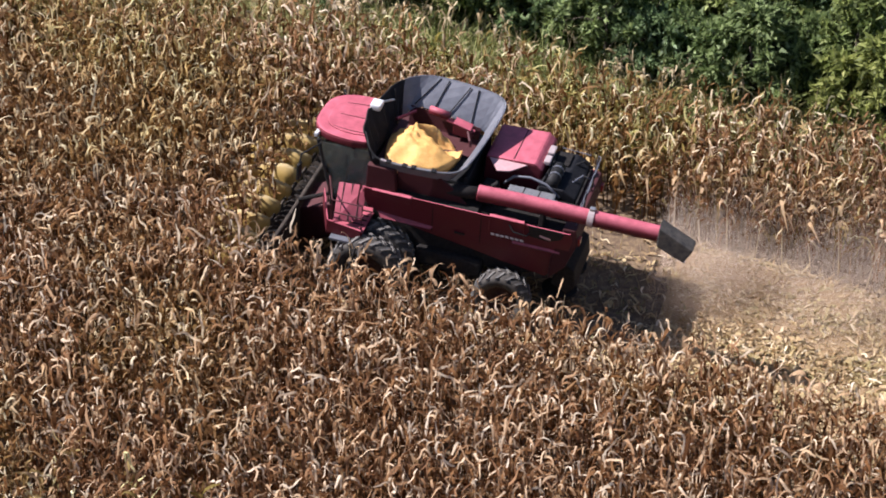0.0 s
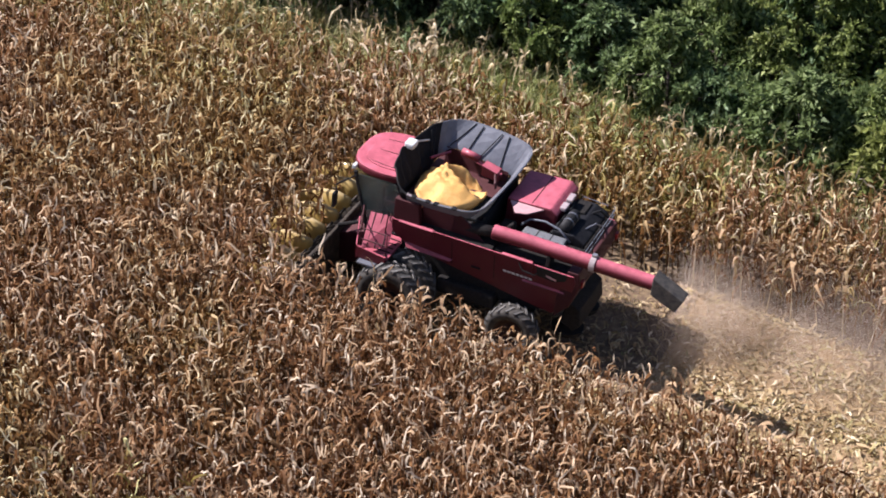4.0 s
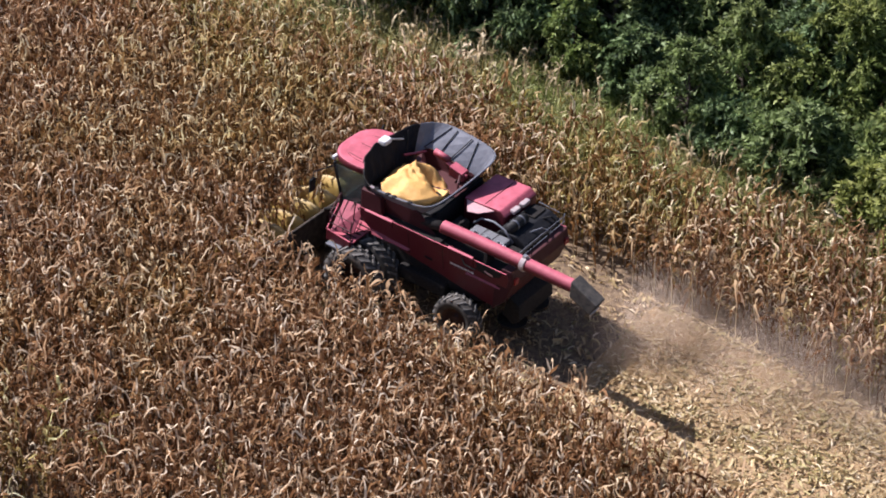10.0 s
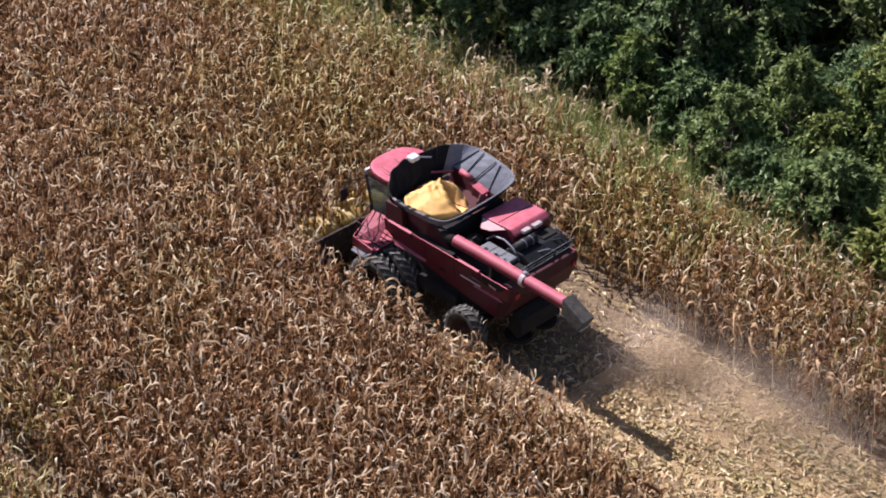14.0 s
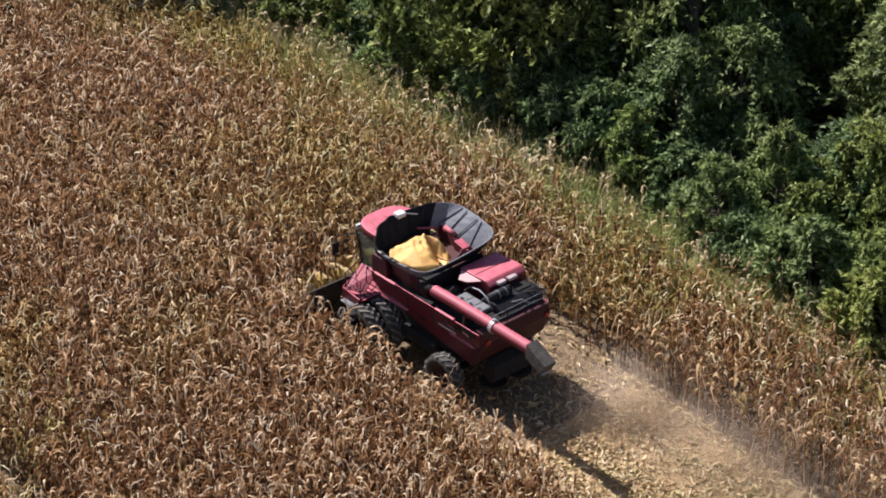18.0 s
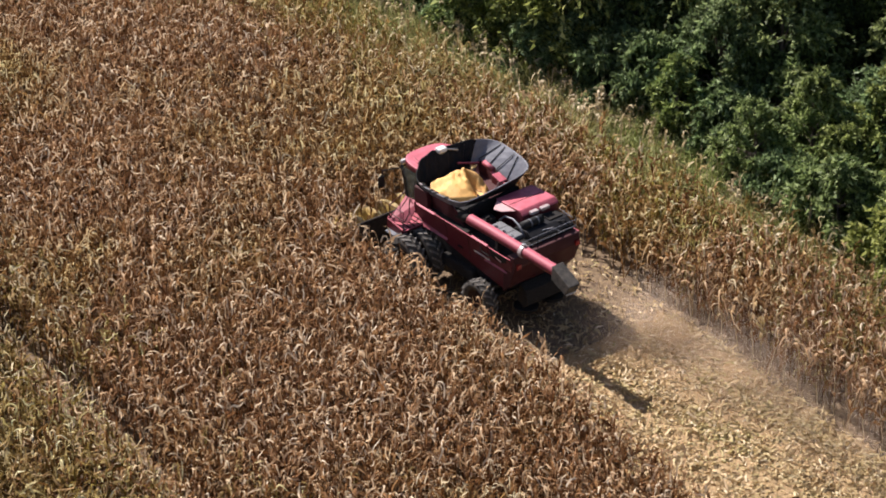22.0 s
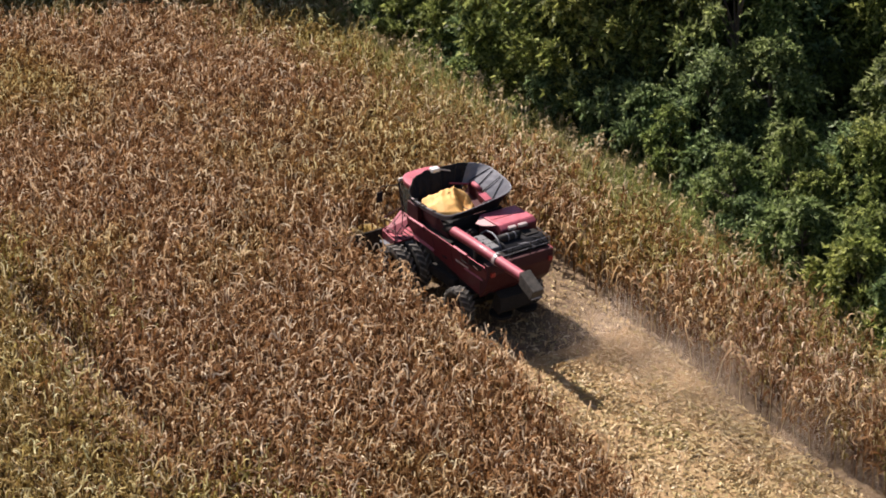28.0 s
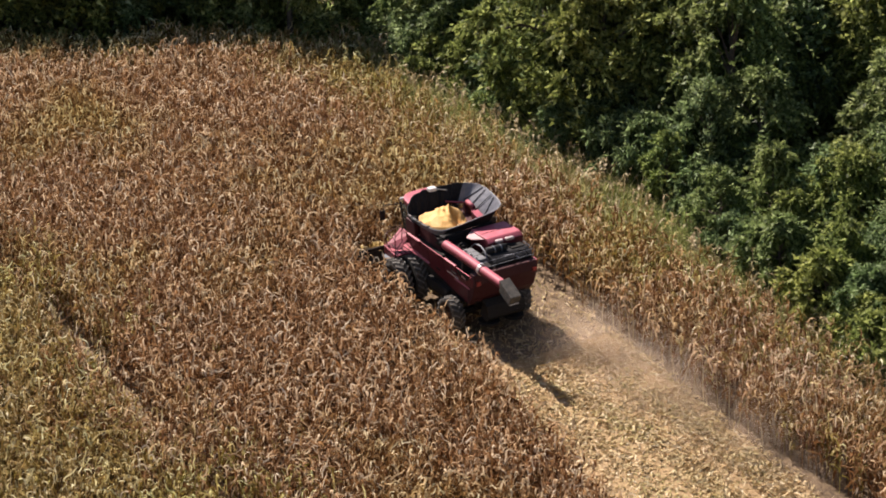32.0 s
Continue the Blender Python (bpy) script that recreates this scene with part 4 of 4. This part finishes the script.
part("tube_cradle", prism([(-1.44, 2.72), (-1.42, 3.12), (-1.34, 2.99), (-1.12, 2.99), (-1.04, 3.12), (-1.04, 2.72)], "y", -3.72, -3.62, 0.01), CHASSIS, combine)
part("hydraulic_hose", tube([(-1.5, -2.95, 2.75), (-1.55, -3.1, 2.56), (-1.5, -3.4, 2.5), (-1.38, -3.6, 2.72)], 0.022, 6), BLACK, combine)

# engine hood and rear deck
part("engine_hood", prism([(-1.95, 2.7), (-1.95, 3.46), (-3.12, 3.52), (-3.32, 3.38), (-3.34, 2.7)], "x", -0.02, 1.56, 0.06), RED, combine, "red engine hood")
hood_lamps = [(0.18, 0.50), (0.62, 0.98)]
for a, b in hood_lamps:
    part("work_lamp", box(a + 0.1, b + 0.1, -3.42, -3.26, 3.36, 3.47, 0.03), LAMP_DULL, combine, "pale rear work lamp")
part("hood_seam", box(0.03, 1.50, -2.62, -2.60, 3.490, 3.502, 0.0), CHASSIS, combine)
part("hood_flap", sheet([(-0.42, -2.34, 3.36), (-0.02, -2.05, 3.42), (-0.02, -2.95, 3.43), (-0.34, -2.62, 3.37)], 0.03), PINK, combine, "pale folded hood flap")
part("deck", box(-1.30, 1.42, -4.30, -2.00, 2.62, 2.74, 0.02), CHASSIS, combine, "black service deck")
part("radiator_housing", prism([(-3.36, 2.7), (-3.36, 3.16), (-3.9, 3.18), (-4.22, 3.02), (-4.26, 2.7)], "x", -0.34, 1.42, 0.04), FABRIC, combine, "black radiator housing")
for k in range(7):
    part("grille_slat", box(-0.42, 1.36, -4.285, -4.245, 2.70 + 0.045 * k, 2.715 + 0.045 * k, 0.0), CHASSIS, combine)
part("air_intake", box(-0.88, -0.38, -3.78, -2.66, 2.74, 3.08, 0.05), SILVER, combine, "light grey engine cover")
for k in range(2):
    part("cover_seam", box(-0.86, -0.40, -3.42 + 0.37 * k, -3.40 + 0.37 * k, 3.074, 3.086, 0.0), CHASSIS, combine)
for y in (-2.85, -3.25, -3.62):
    part("intake_cap", tube([(-0.76, y, 3.06), (-0.76, y, 3.15)], 0.045, 10), BRIGHT, combine)
part("exhaust_pipe", tube([(-0.70, -2.35, 2.75), (-0.70, -2.35, 3.12), (-0.71, -2.45, 3.22)], 0.06, 12), CHASSIS, combine, "", True)
part("intake_hose", tube([(-0.32, -2.50, 3.00), (-0.26, -2.72, 3.22), (-0.24, -3.10, 3.27), (-0.30, -3.50, 3.22), (-0.40, -3.86, 3.00)], 0.032, 8), STEEL, combine, "grey hose curving over the engine", True)
part("engine_block", box(-1.0, -0.35, -2.42, -2.08, 2.70, 3.10, 0.05), CHASSIS, combine)
RAIL = [[(-1.15, -4.44, 2.80), (-1.15, -4.46, 3.30), (1.20, -4.46, 3.34), (1.34, -4.38, 3.30), (1.36, -4.34, 2.80)], [(-1.15, -4.45, 3.06), (1.32, -4.42, 3.08)],
        [(-1.15, -4.45, 3.30), (-0.95, -3.8, 3.26), (-0.92, -3.55, 2.75)], [(1.40, -3.4, 2.8), (1.42, -3.5, 3.25), (1.36, -4.2, 3.25)]]
for line in RAIL:
    part("handrail", tube(line, 0.012, 7), STEEL, combine, "worn steel handrail")
for x in (-0.35, 0.45):
    part("rail_post", tube([(x, -4.45, 2.80), (x, -4.46, 3.32)], 0.016, 6), CHASSIS, combine)
for x in (-1.25, 1.25):
    part("tail_lamp", box(x - 0.09, x + 0.09, -4.62, -4.54, 2.45, 2.62, 0.01), LAMP_RED, combine, "red tail lamp")
part("radiator_lid", box(0.72, 1.30, -3.80, -3.46, 3.17, 3.22, 0.015), CHASSIS, combine)
part("filter_drum", tube([(-0.30, -3.62, 3.26), (0.50, -3.62, 3.26)], 0.15, 14), BLACK, combine, "black air filter drum", True)
part("drum_strap", tube([(-0.02, -3.62, 3.26), (0.03, -3.62, 3.26)], 0.158, 14), STEEL, combine)
part("drum_strap", tube([(0.28, -3.62, 3.26), (0.33, -3.62, 3.26)], 0.158, 14), STEEL, combine)
part("oil_cooler", box(-0.90, -0.42, -4.3, -3.78, 2.74, 2.96, 0.03), CHASSIS, combine)
part("hose", tube([(0.9, -3.9, 3.14), (1.1, -4.1, 3.2), (1.25, -4.28, 2.98)], 0.03, 8), BLACK, combine)
part("hose", tube([(0.2, -4.0, 3.1), (0.5, -4.2, 3.18), (0.8, -4.3, 2.96)], 0.022, 8), STEEL, combine)
part("coolant_pipe", tube([(-0.35, -3.32, 3.05), (0.1, -3.42, 3.26), (0.7, -3.44, 3.25), (1.2, -3.36, 3.15)], 0.035, 8), BLACK, combine)
part("number_plate", sheet([(-0.30, -4.60, 2.30), (0.10, -4.60, 2.30), (0.10, -4.62, 2.42), (-0.30, -4.62, 2.42)], 0.012), BLACK, combine)

# cab
cab = part("cab_floor", box(-0.92, 0.92, 0.46, 1.48, 1.72, 1.92, 0.04), BLACK, combine)
for x in (-0.92, 0.92):
    for y0, y1 in ((0.55, 0.52), (1.40, 1.84)):
        part("cab_pillar", tube([(x, y0, 1.9), (x * 1.02, y1, 3.44)], 0.05, 8), BLACK, combine)
part("windscreen", sheet([(-0.88, 1.42, 1.95), (0.88, 1.42, 1.95), (0.92, 1.86, 3.42), (-0.92, 1.86, 3.42)], 0.02), GLASS, combine, "tinted windscreen")
part("cab_door", sheet([(-0.94, 0.58, 1.98), (-0.94, 1.40, 1.98), (-0.96, 1.82, 3.40), (-0.96, 0.55, 3.40)], 0.02), GLASS, combine, "tinted glass cab door")
part("side_window", sheet([(0.94, 0.58, 1.98), (0.94, 1.40, 1.98), (0.96, 1.82, 3.40), (0.96, 0.55, 3.40)], 0.02), GLASS, combine, "tinted side window")
part("cab_back_wall", box(-0.9, 0.9, 0.47, 0.53, 1.9, 3.42, 0.01), BLACK, combine)
part("driver_seat", prism([(0.72, 2.0), (0.72, 2.85), (0.84, 2.85), (0.90, 2.42), (1.28, 2.40), (1.28, 2.25), (0.95, 2.0)], "x", -0.26, 0.26, 0.04), SEAT, combine, "dark cloth driver seat")
part("steering_column", tube([(0, 1.36, 1.92), (0, 1.38, 2.62)], 0.05, 8), BLACK, combine)
ROOF = [(-0.92, 0.66)] + [(0.08 - 1.06 * math.copysign(abs(math.cos(a)) ** 0.62, math.cos(a)), 1.02 + 1.10 * math.sin(a) ** 0.8) for a in (math.pi * k / 18 for k in range(19))] + [(1.10, 0.66)]
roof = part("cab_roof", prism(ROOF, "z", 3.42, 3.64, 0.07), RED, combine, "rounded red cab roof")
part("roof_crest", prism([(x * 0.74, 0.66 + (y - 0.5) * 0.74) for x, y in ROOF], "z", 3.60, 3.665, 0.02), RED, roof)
for x in (-0.8, -0.4, 0.4, 0.8):
    part("roof_lamp", box(x - 0.11, x + 0.11, 1.96 - 0.12 * abs(x), 2.09 - 0.16 * abs(x), 3.45, 3.56, 0.02), LAMP_CLEAR, roof, "forward work lamp")
for s in (-1, 1):
    arm = part("mirror_arm", tube([(s * 1.05, 1.75, 3.40), (s * 1.62, 2.02, 3.36), (s * 1.66, 2.04, 3.02)], 0.022, 7), BLACK, combine)
    part("mirror", box(s * 1.66 - 0.12, s * 1.66 + 0.12, 2.00, 2.07, 2.72, 3.14, 0.025), BLACK, arm, "black rear-view mirror")

# platform, rail and ladder
part("platform", box(-2.08, -0.96, 0.30, 1.12, 1.86, 1.93, 0.015), RED, combine, "red steel platform")
for k in range(5):
    part("tread_slot", box(-1.98 + 0.2 * k, -1.93 + 0.2 * k, 0.36, 1.06, 1.925, 1.94, 0.0), CHASSIS, combine)
part("step_guard", sheet([(-1.32, 1.16, 2.66), (-1.22, 0.50, 2.66), (-1.80, 0.42, 2.08), (-2.12, 1.00, 2.08)], 0.035, 0.01), RED, combine, "sloping red guard beside the cab steps")
for k in (0.2, 0.5, 0.8):
    part("guard_bar", tube([Vector((-1.32, 1.16, 2.69)).lerp(Vector((-1.22, 0.50, 2.69)), k), Vector((-2.12, 1.00, 2.11)).lerp(Vector((-1.80, 0.42, 2.11)), k)], 0.014, 6), CHASSIS, combine)
part("step_mat", box(-2.30, -1.85, 0.55, 1.02, 1.70, 1.76, 0.012), STEEL, combine, "grey step mat")
part("front_guard", sheet([(-2.10, 1.14, 1.72), (-0.95, 1.60, 1.72), (-0.95, 1.60, 2.16), (-2.10, 1.14, 2.10)], 0.03, 0.008), RED, combine, "red guard below the platform")
part("platform_skirt", prism([(0.32, 1.76), (0.32, 2.00), (1.12, 2.10), (1.12, 1.76)], "x", -2.13, -2.07, 0.015), RED, combine, "red platform skirt")
for line in ([(-2.05, 0.35, 1.93), (-2.05, 0.35, 2.62), (-2.05, 1.08, 2.62), (-2.05, 1.08, 1.93)], [(-2.05, 0.35, 2.30), (-2.05, 1.08, 2.30)], [(-2.05, 1.08, 2.62), (-1.1, 1.45, 2.62), (-1.1, 1.45, 1.95)],
             [(-1.52, 0.50, 2.70), (-1.62, 0.55, 2.95), (-1.60, 0.62, 2.2)]):
    part("platform_rail", tube(line, 0.018, 7), DARK_SHADED_RED, combine)
for k in range(5):
    part("ladder_step", box(-2.62, -2.16, 0.42 - 0.06 * k, 0.62 - 0.06 * k, 0.55 + 0.27 * k, 0.585 + 0.27 * k, 0.006), CHASSIS, combine)
for x in (-2.63, -2.15):
    part("ladder_side", tube([(x, 0.52, 0.5), (x, 0.28, 1.85)], 0.022, 6), CHASSIS, combine)
part("fuel_tank", box(-1.35, -0.4, -2.4, -0.8, 0.95, 1.36, 0.08), CHASSIS, combine)

# axles and wheels
part("front_axle", tube([(-2.2, 0.05, 0.92), (2.2, 0.05, 0.92)], 0.17, 12), CHASSIS, combine)
part("rear_axle", tube([(-1.5, -3.05, 0.68), (1.5, -3.05, 0.68)], 0.12, 10), CHASSIS, combine)
part("axle_beam", box(-0.5, 0.5, -3.25, -2.85, 0.68, 1.2, 0.04), CHASSIS, combine)


def wheel(x, y, radius, width, lugs):
    h = width / 2
    rim_r = radius * 0.56
    hub = part("wheel", lathe([(-h * 0.75, rim_r), (-h * 0.65, rim_r * 0.94), (-h * 0.1, rim_r * 0.85), (-h * 0.05, rim_r * 0.30), (-h * 0.35, rim_r * 0.26), (-h * 0.35, 0.02), (h * 0.3, 0.02), (h * 0.3, rim_r * 0.3), (h * 0.1, rim_r * 0.85), (h * 0.75, rim_r)], 30), RIM, combine, "dusty red wheel", True)
    hub.matrix_basis = pose(x, y, radius)
    part("tyre", lathe([(-h * 0.72, rim_r), (-h * 0.98, radius * 0.70), (-h * 0.98, radius * 0.84), (-h * 0.80, radius * 0.945), (0, radius * 0.965), (h * 0.80, radius * 0.945), (h * 0.98, radius * 0.84), (h * 0.98, radius * 0.70), (h * 0.72, rim_r)], 40), RUBBER, hub, "black lugged tyre", True)
    lug = bmesh.new()
    for k in range(lugs):
        for s in (-1, 1):
            a0 = 2 * math.pi * (k + (0.5 if s > 0 else 0)) / lugs
            ring = []
            for r in (radius * 0.94, radius * 1.02):
                for x_at, da in ((0.02 * s, 0.0), (s * h * 0.98, 0.20)):
                    for dw in (-0.045, 0.045):
                        rr = r - (0.05 * radius if abs(x_at) > h * 0.5 else 0)
                        ring.append(lug.verts.new((x_at, rr * math.sin(a0 + da + dw), rr * math.cos(a0 + da + dw))))
            for f in ((0, 1, 3, 2), (4, 6, 7, 5), (0, 4, 5, 1), (2, 3, 7, 6), (1, 5, 7, 3), (0, 2, 6, 4)):
                lug.faces.new([ring[i] for i in f])
    bmesh.ops.recalc_face_normals(lug, faces=lug.faces)
    part("tread", lug, TREAD, hub)
    return hub


for x in (-2.12, -1.42, 1.42, 2.12):
    wheel(x, 0.10, 0.94, 0.50, 22)
for x in (-1.52, 1.52):
    wheel(x, -3.02, 0.70, 0.50, 18)

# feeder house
part("feeder_house", prism([(0.30, 1.15), (0.30, 1.75), (1.0, 1.75), (2.35, 1.20), (2.35, 0.40), (1.9, 0.40)], "x", -0.62, 0.62, 0.04), DARK_SHADED_RED, combine, "red feeder house")

# ------------------------------------------------------------ maize header
header = thing("maize_header", "wide maize header with dusty yellow snouts and dark frame", "harvester header", MACHINE @ Matrix.Translation((0.30, 0, 0)))
HALF = 3.50
part("back_plate", prism([(2.22, 0.35), (2.26, 1.36), (2.31, 1.37), (2.42, 0.35)], "x", -HALF, HALF, 0.01), DUSTY, header, "dusty dark back plate")
part("top_beam", tube([(-HALF, 2.30, 1.42), (HALF, 2.30, 1.42)], 0.055, 8), DUSTY, header, "dark top beam")
part("trough", prism([(2.40, 0.42), (2.55, 0.30), (2.95, 0.32), (3.05, 0.62), (3.0, 0.64), (2.90, 0.40), (2.58, 0.38), (2.42, 0.50)], "x", -HALF, HALF, 0.0), DUSTY, header)
part("cross_auger", tube([(-HALF + 0.1, 2.72, 0.62), (HALF - 0.1, 2.72, 0.62)], 0.13, 12), CHASSIS, header)
for k in range(28):
    x = -HALF + 0.25 + k * (2 * HALF - 0.5) / 27
    part("auger_flight", lathe([(-0.012, 0.12), (-0.012, 0.22), (0.012, 0.22), (0.012, 0.12)], 16), DUSTY, header).matrix_basis = pose(x, 2.72, 0.62, 0, 0, 16 if x < 0 else -16)
for s in (-1, 1):
    part("end_panel", prism([(2.25, 0.30), (2.25, 1.42), (2.8, 1.12), (3.4, 0.80), (3.4, 0.30)], "x", s * HALF - 0.03, s * HALF + 0.03, 0.01), DUSTY, header, "dusty end panel")
    for y in (2.5,):
        part("support_arm", tube([(s * 1.0, 2.3, 1.5), (s * 0.7, 1.6, 1.7)], 0.05, 7), CHASSIS, header)
for k in range(9):
    x = -HALF + 0.3 + k * (2 * HALF - 0.6) / 8
    part("frame_upright", tube([(x, 2.30, 1.08), (x, 2.30, 1.42)], 0.03, 6), CHASSIS, header)
    part("frame_brace", tube([(x, 2.34, 1.10), (x + 0.4, 2.30, 1.40)], 0.018, 5), STEEL, header)
ROWS = 10
for k in range(ROWS):
    x = -HALF + k * 2 * HALF / (ROWS - 1)
    snout = bmesh.new()
    rings = []
    for y, w, h0, h1 in ((2.95, 0.13, 0.50, 0.90), (3.35, 0.15, 0.42, 1.00), (3.85, 0.13, 0.32, 0.92), (4.40, 0.09, 0.22, 0.66), (4.85, 0.03, 0.14, 0.30)):
        rings.append([snout.verts.new((x + w * a, y, h0 + (h1 - h0) * b)) for a, b in ((-1, 0), (-1, 0.45), (-0.6, 0.9), (0, 1), (0.6, 0.9), (1, 0.45), (1, 0))])
    for r, q in zip(rings, rings[1:]):
        for i in range(6):
            snout.faces.new((r[i], r[i + 1], q[i + 1], q[i]))
    snout.faces.new(rings[0])
    snout.faces.new(rings[-1][::-1])
    bmesh.ops.recalc_face_normals(snout, faces=snout.faces)
    ob = part("snout", snout, YELLOW, header, "dusty yellow plastic snout", True)
    if k < ROWS - 1:
        part("gathering_chain", box(x + 0.27, x + 0.47, 2.95, 3.9, 0.44, 0.52, 0.01), CHASSIS, header)

# ------------------------------------------------------------ grain in the tank
heap = bmesh.new()
ring_n, steps_n = 72, 18
peak = Vector((0.08, -0.20, 3.84))
rows_v = []
for s in range(steps_n + 1):
    f = s / steps_n
    ring = []
    for k in range(ring_n):
        a = 2 * math.pi * k / ring_n
        c, d = math.cos(a), math.sin(a)
        reach = (abs(c / (1.29 if c < 0 else 0.58)) ** 2.6 + abs(d / (0.54 if d > 0 else 1.16)) ** 2.6) ** (-1 / 2.6)
        x, y = peak.x + c * reach * f, peak.y + d * reach * f
        z = peak.z - 0.13 * (1 - math.exp(-f / 0.13)) - 0.30 * f ** 1.9 - (0.35 * f**2 if c > 0 else 0.0)
        z += (0.13 * noise.noise(Vector((x * 2.4, y * 2.4, 1.0))) + 0.07 * noise.noise(Vector((x * 7, y * 7, 4.0)))) * min(1, 4 * f) + 0.03 * noise.noise(Vector((x * 16, y * 16, 9.0)))
        z += 0.10 * math.exp(-((f / 0.16) ** 2)) * noise.noise(Vector((x * 11, y * 11, 2.0)))
        z -= 0.42 * math.exp(-(((a - 4.80 + 0.25 * f) / 0.24) ** 2)) * math.sin(math.pi * min(1, f * 0.95)) ** 0.7
        z += 0.15 * math.exp(-(((a - 5.30) / 0.24) ** 2)) * math.sin(math.pi * f)
        ring.append(heap.verts.new((x, y, z)))
    rows_v.append(ring)
for r, q in zip(rows_v, rows_v[1:]):
    for k in range(ring_n):
        heap.faces.new((r[k], r[(k + 1) % ring_n], q[(k + 1) % ring_n], q[k]))
under = [heap.verts.new((v.co.x, v.co.y, 3.18)) for v in rows_v[-1]]
for k in range(ring_n):
    heap.faces.new((rows_v[-1][k], rows_v[-1][(k + 1) % ring_n], under[(k + 1) % ring_n], under[k]))
heap.faces.new(under)
bmesh.ops.remove_doubles(heap, verts=heap.verts, dist=1e-4)
bmesh.ops.recalc_face_normals(heap, faces=heap.faces)
me = bpy.data.meshes.new("grain_heap")
heap.to_mesh(me)
heap.free()
me.materials.append(GRAIN)
me.polygons.foreach_set("use_smooth", [True] * len(me.polygons))
pile = tagged(new("grain_heap", me), "golden heap of shelled maize kernels in the tank", "grain", kind="stuff")
pile.matrix_basis = MACHINE

# ------------------------------------------------------------ chaff in the air behind the machine
many = 700000
back = 5.2 + 13.5 * rng.random(many) ** 1.3
cx = 1.05 + 0.15 * back + (0.56 + 0.105 * back) * rng.normal(0, 0.8, many)
cy = -1.0 - back
cz = np.abs(rng.normal(0, 0.45 + 0.065 * back, many)) + 0.03
puff = np.array([noise.noise(Vector((x * 0.6, y * 0.6, z * 0.6))) for x, y, z in zip(cx, cy, cz)])
keep = puff > rng.uniform(-0.55, 0.30, many)
chaff_at = np.column_stack((cx, cy, ground(cx, cy) + cz))[keep]
chips = len(chaff_at)
face = np.array(TO_SUN) + rng.normal(0, 0.30, (chips, 3))
along = np.cross(face, rng.normal(size=(chips, 3)))
along /= np.linalg.norm(along, axis=1)[:, None]
across = np.cross(face, along)
across /= np.linalg.norm(across, axis=1)[:, None]
half = rng.uniform(0.0034, 0.0072, chips)[:, None]
grit = np.stack((chaff_at - half * across, chaff_at + half * across, chaff_at + 2 * half * along), 1).reshape(-1, 3)
stuff("blown_dust", (grit, np.arange(3 * chips).reshape(-1, 3)), DUST, "pale haze of dust and chaff blown up behind the machine", "dust")

# ------------------------------------------------------------ single plants left standing along the cut edge


def single_plant(seed):
    r = np.random.default_rng(seed)
    plant = tagged(new("maize_plant"), "single dry maize plant at the cut edge", "maize", "maize plants along the cut edge")
    tall = r.uniform(1.75, 2.2)
    v, f = stalks(np.zeros((1, 3)) + (0, 0, -0.03), r.normal(0, 0.1, (1, 2)), np.array([tall]), np.array([0.016]), 6)
    ob = new("stalk", quads("stalk", v, f, HUSK))
    ob.parent = plant
    for k in range(9):
        level = 0.32 + 0.075 * k
        v, f = strips(np.array([[0.0, 0.0, level * tall]]), np.array([np.pi * (k % 2) + r.normal(0, 0.5)]), r.uniform(0.45, 0.95, 1), r.uniform(0.07, 0.12, 1), r.uniform(0.7, 1.3, 1), r.uniform(0.7, 1.7, 1), r, 6)
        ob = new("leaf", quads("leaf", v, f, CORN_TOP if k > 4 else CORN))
        ob.parent = plant
    v, f = strips(np.array([[0.02, 0.0, 0.5 * tall]]), r.uniform(0, 6.28, 1), np.array([0.32]), np.array([0.09]), np.array([0.1]), np.array([0.9]), r, 5)
    ob = new("cob", quads("cob", v, f, HUSK))
    ob.parent = plant
    return plant


kinds = [single_plant(20 + k) for k in range(5)]
count = 0
for side in (0, 1):
    for y in np.arange(-16.0, 2.8, 0.34 if side == 0 else 0.7):
        x = (left_edge(y) + rng.uniform(0.0, 0.50)) if side == 0 else (right_edge(y) - rng.uniform(0.0, 0.2))
        if side == 0 and rng.random() < 0.3:
            continue
        m = Matrix.LocRotScale((x, y, ground(x, y)), Euler((rng.normal(0, 0.09), rng.normal(0, 0.09), rng.uniform(0, 6.28))), None)
        if count < len(kinds):
            kinds[count].matrix_basis = m
        else:
            copy_thing(kinds[count % len(kinds)], m)
        count += 1
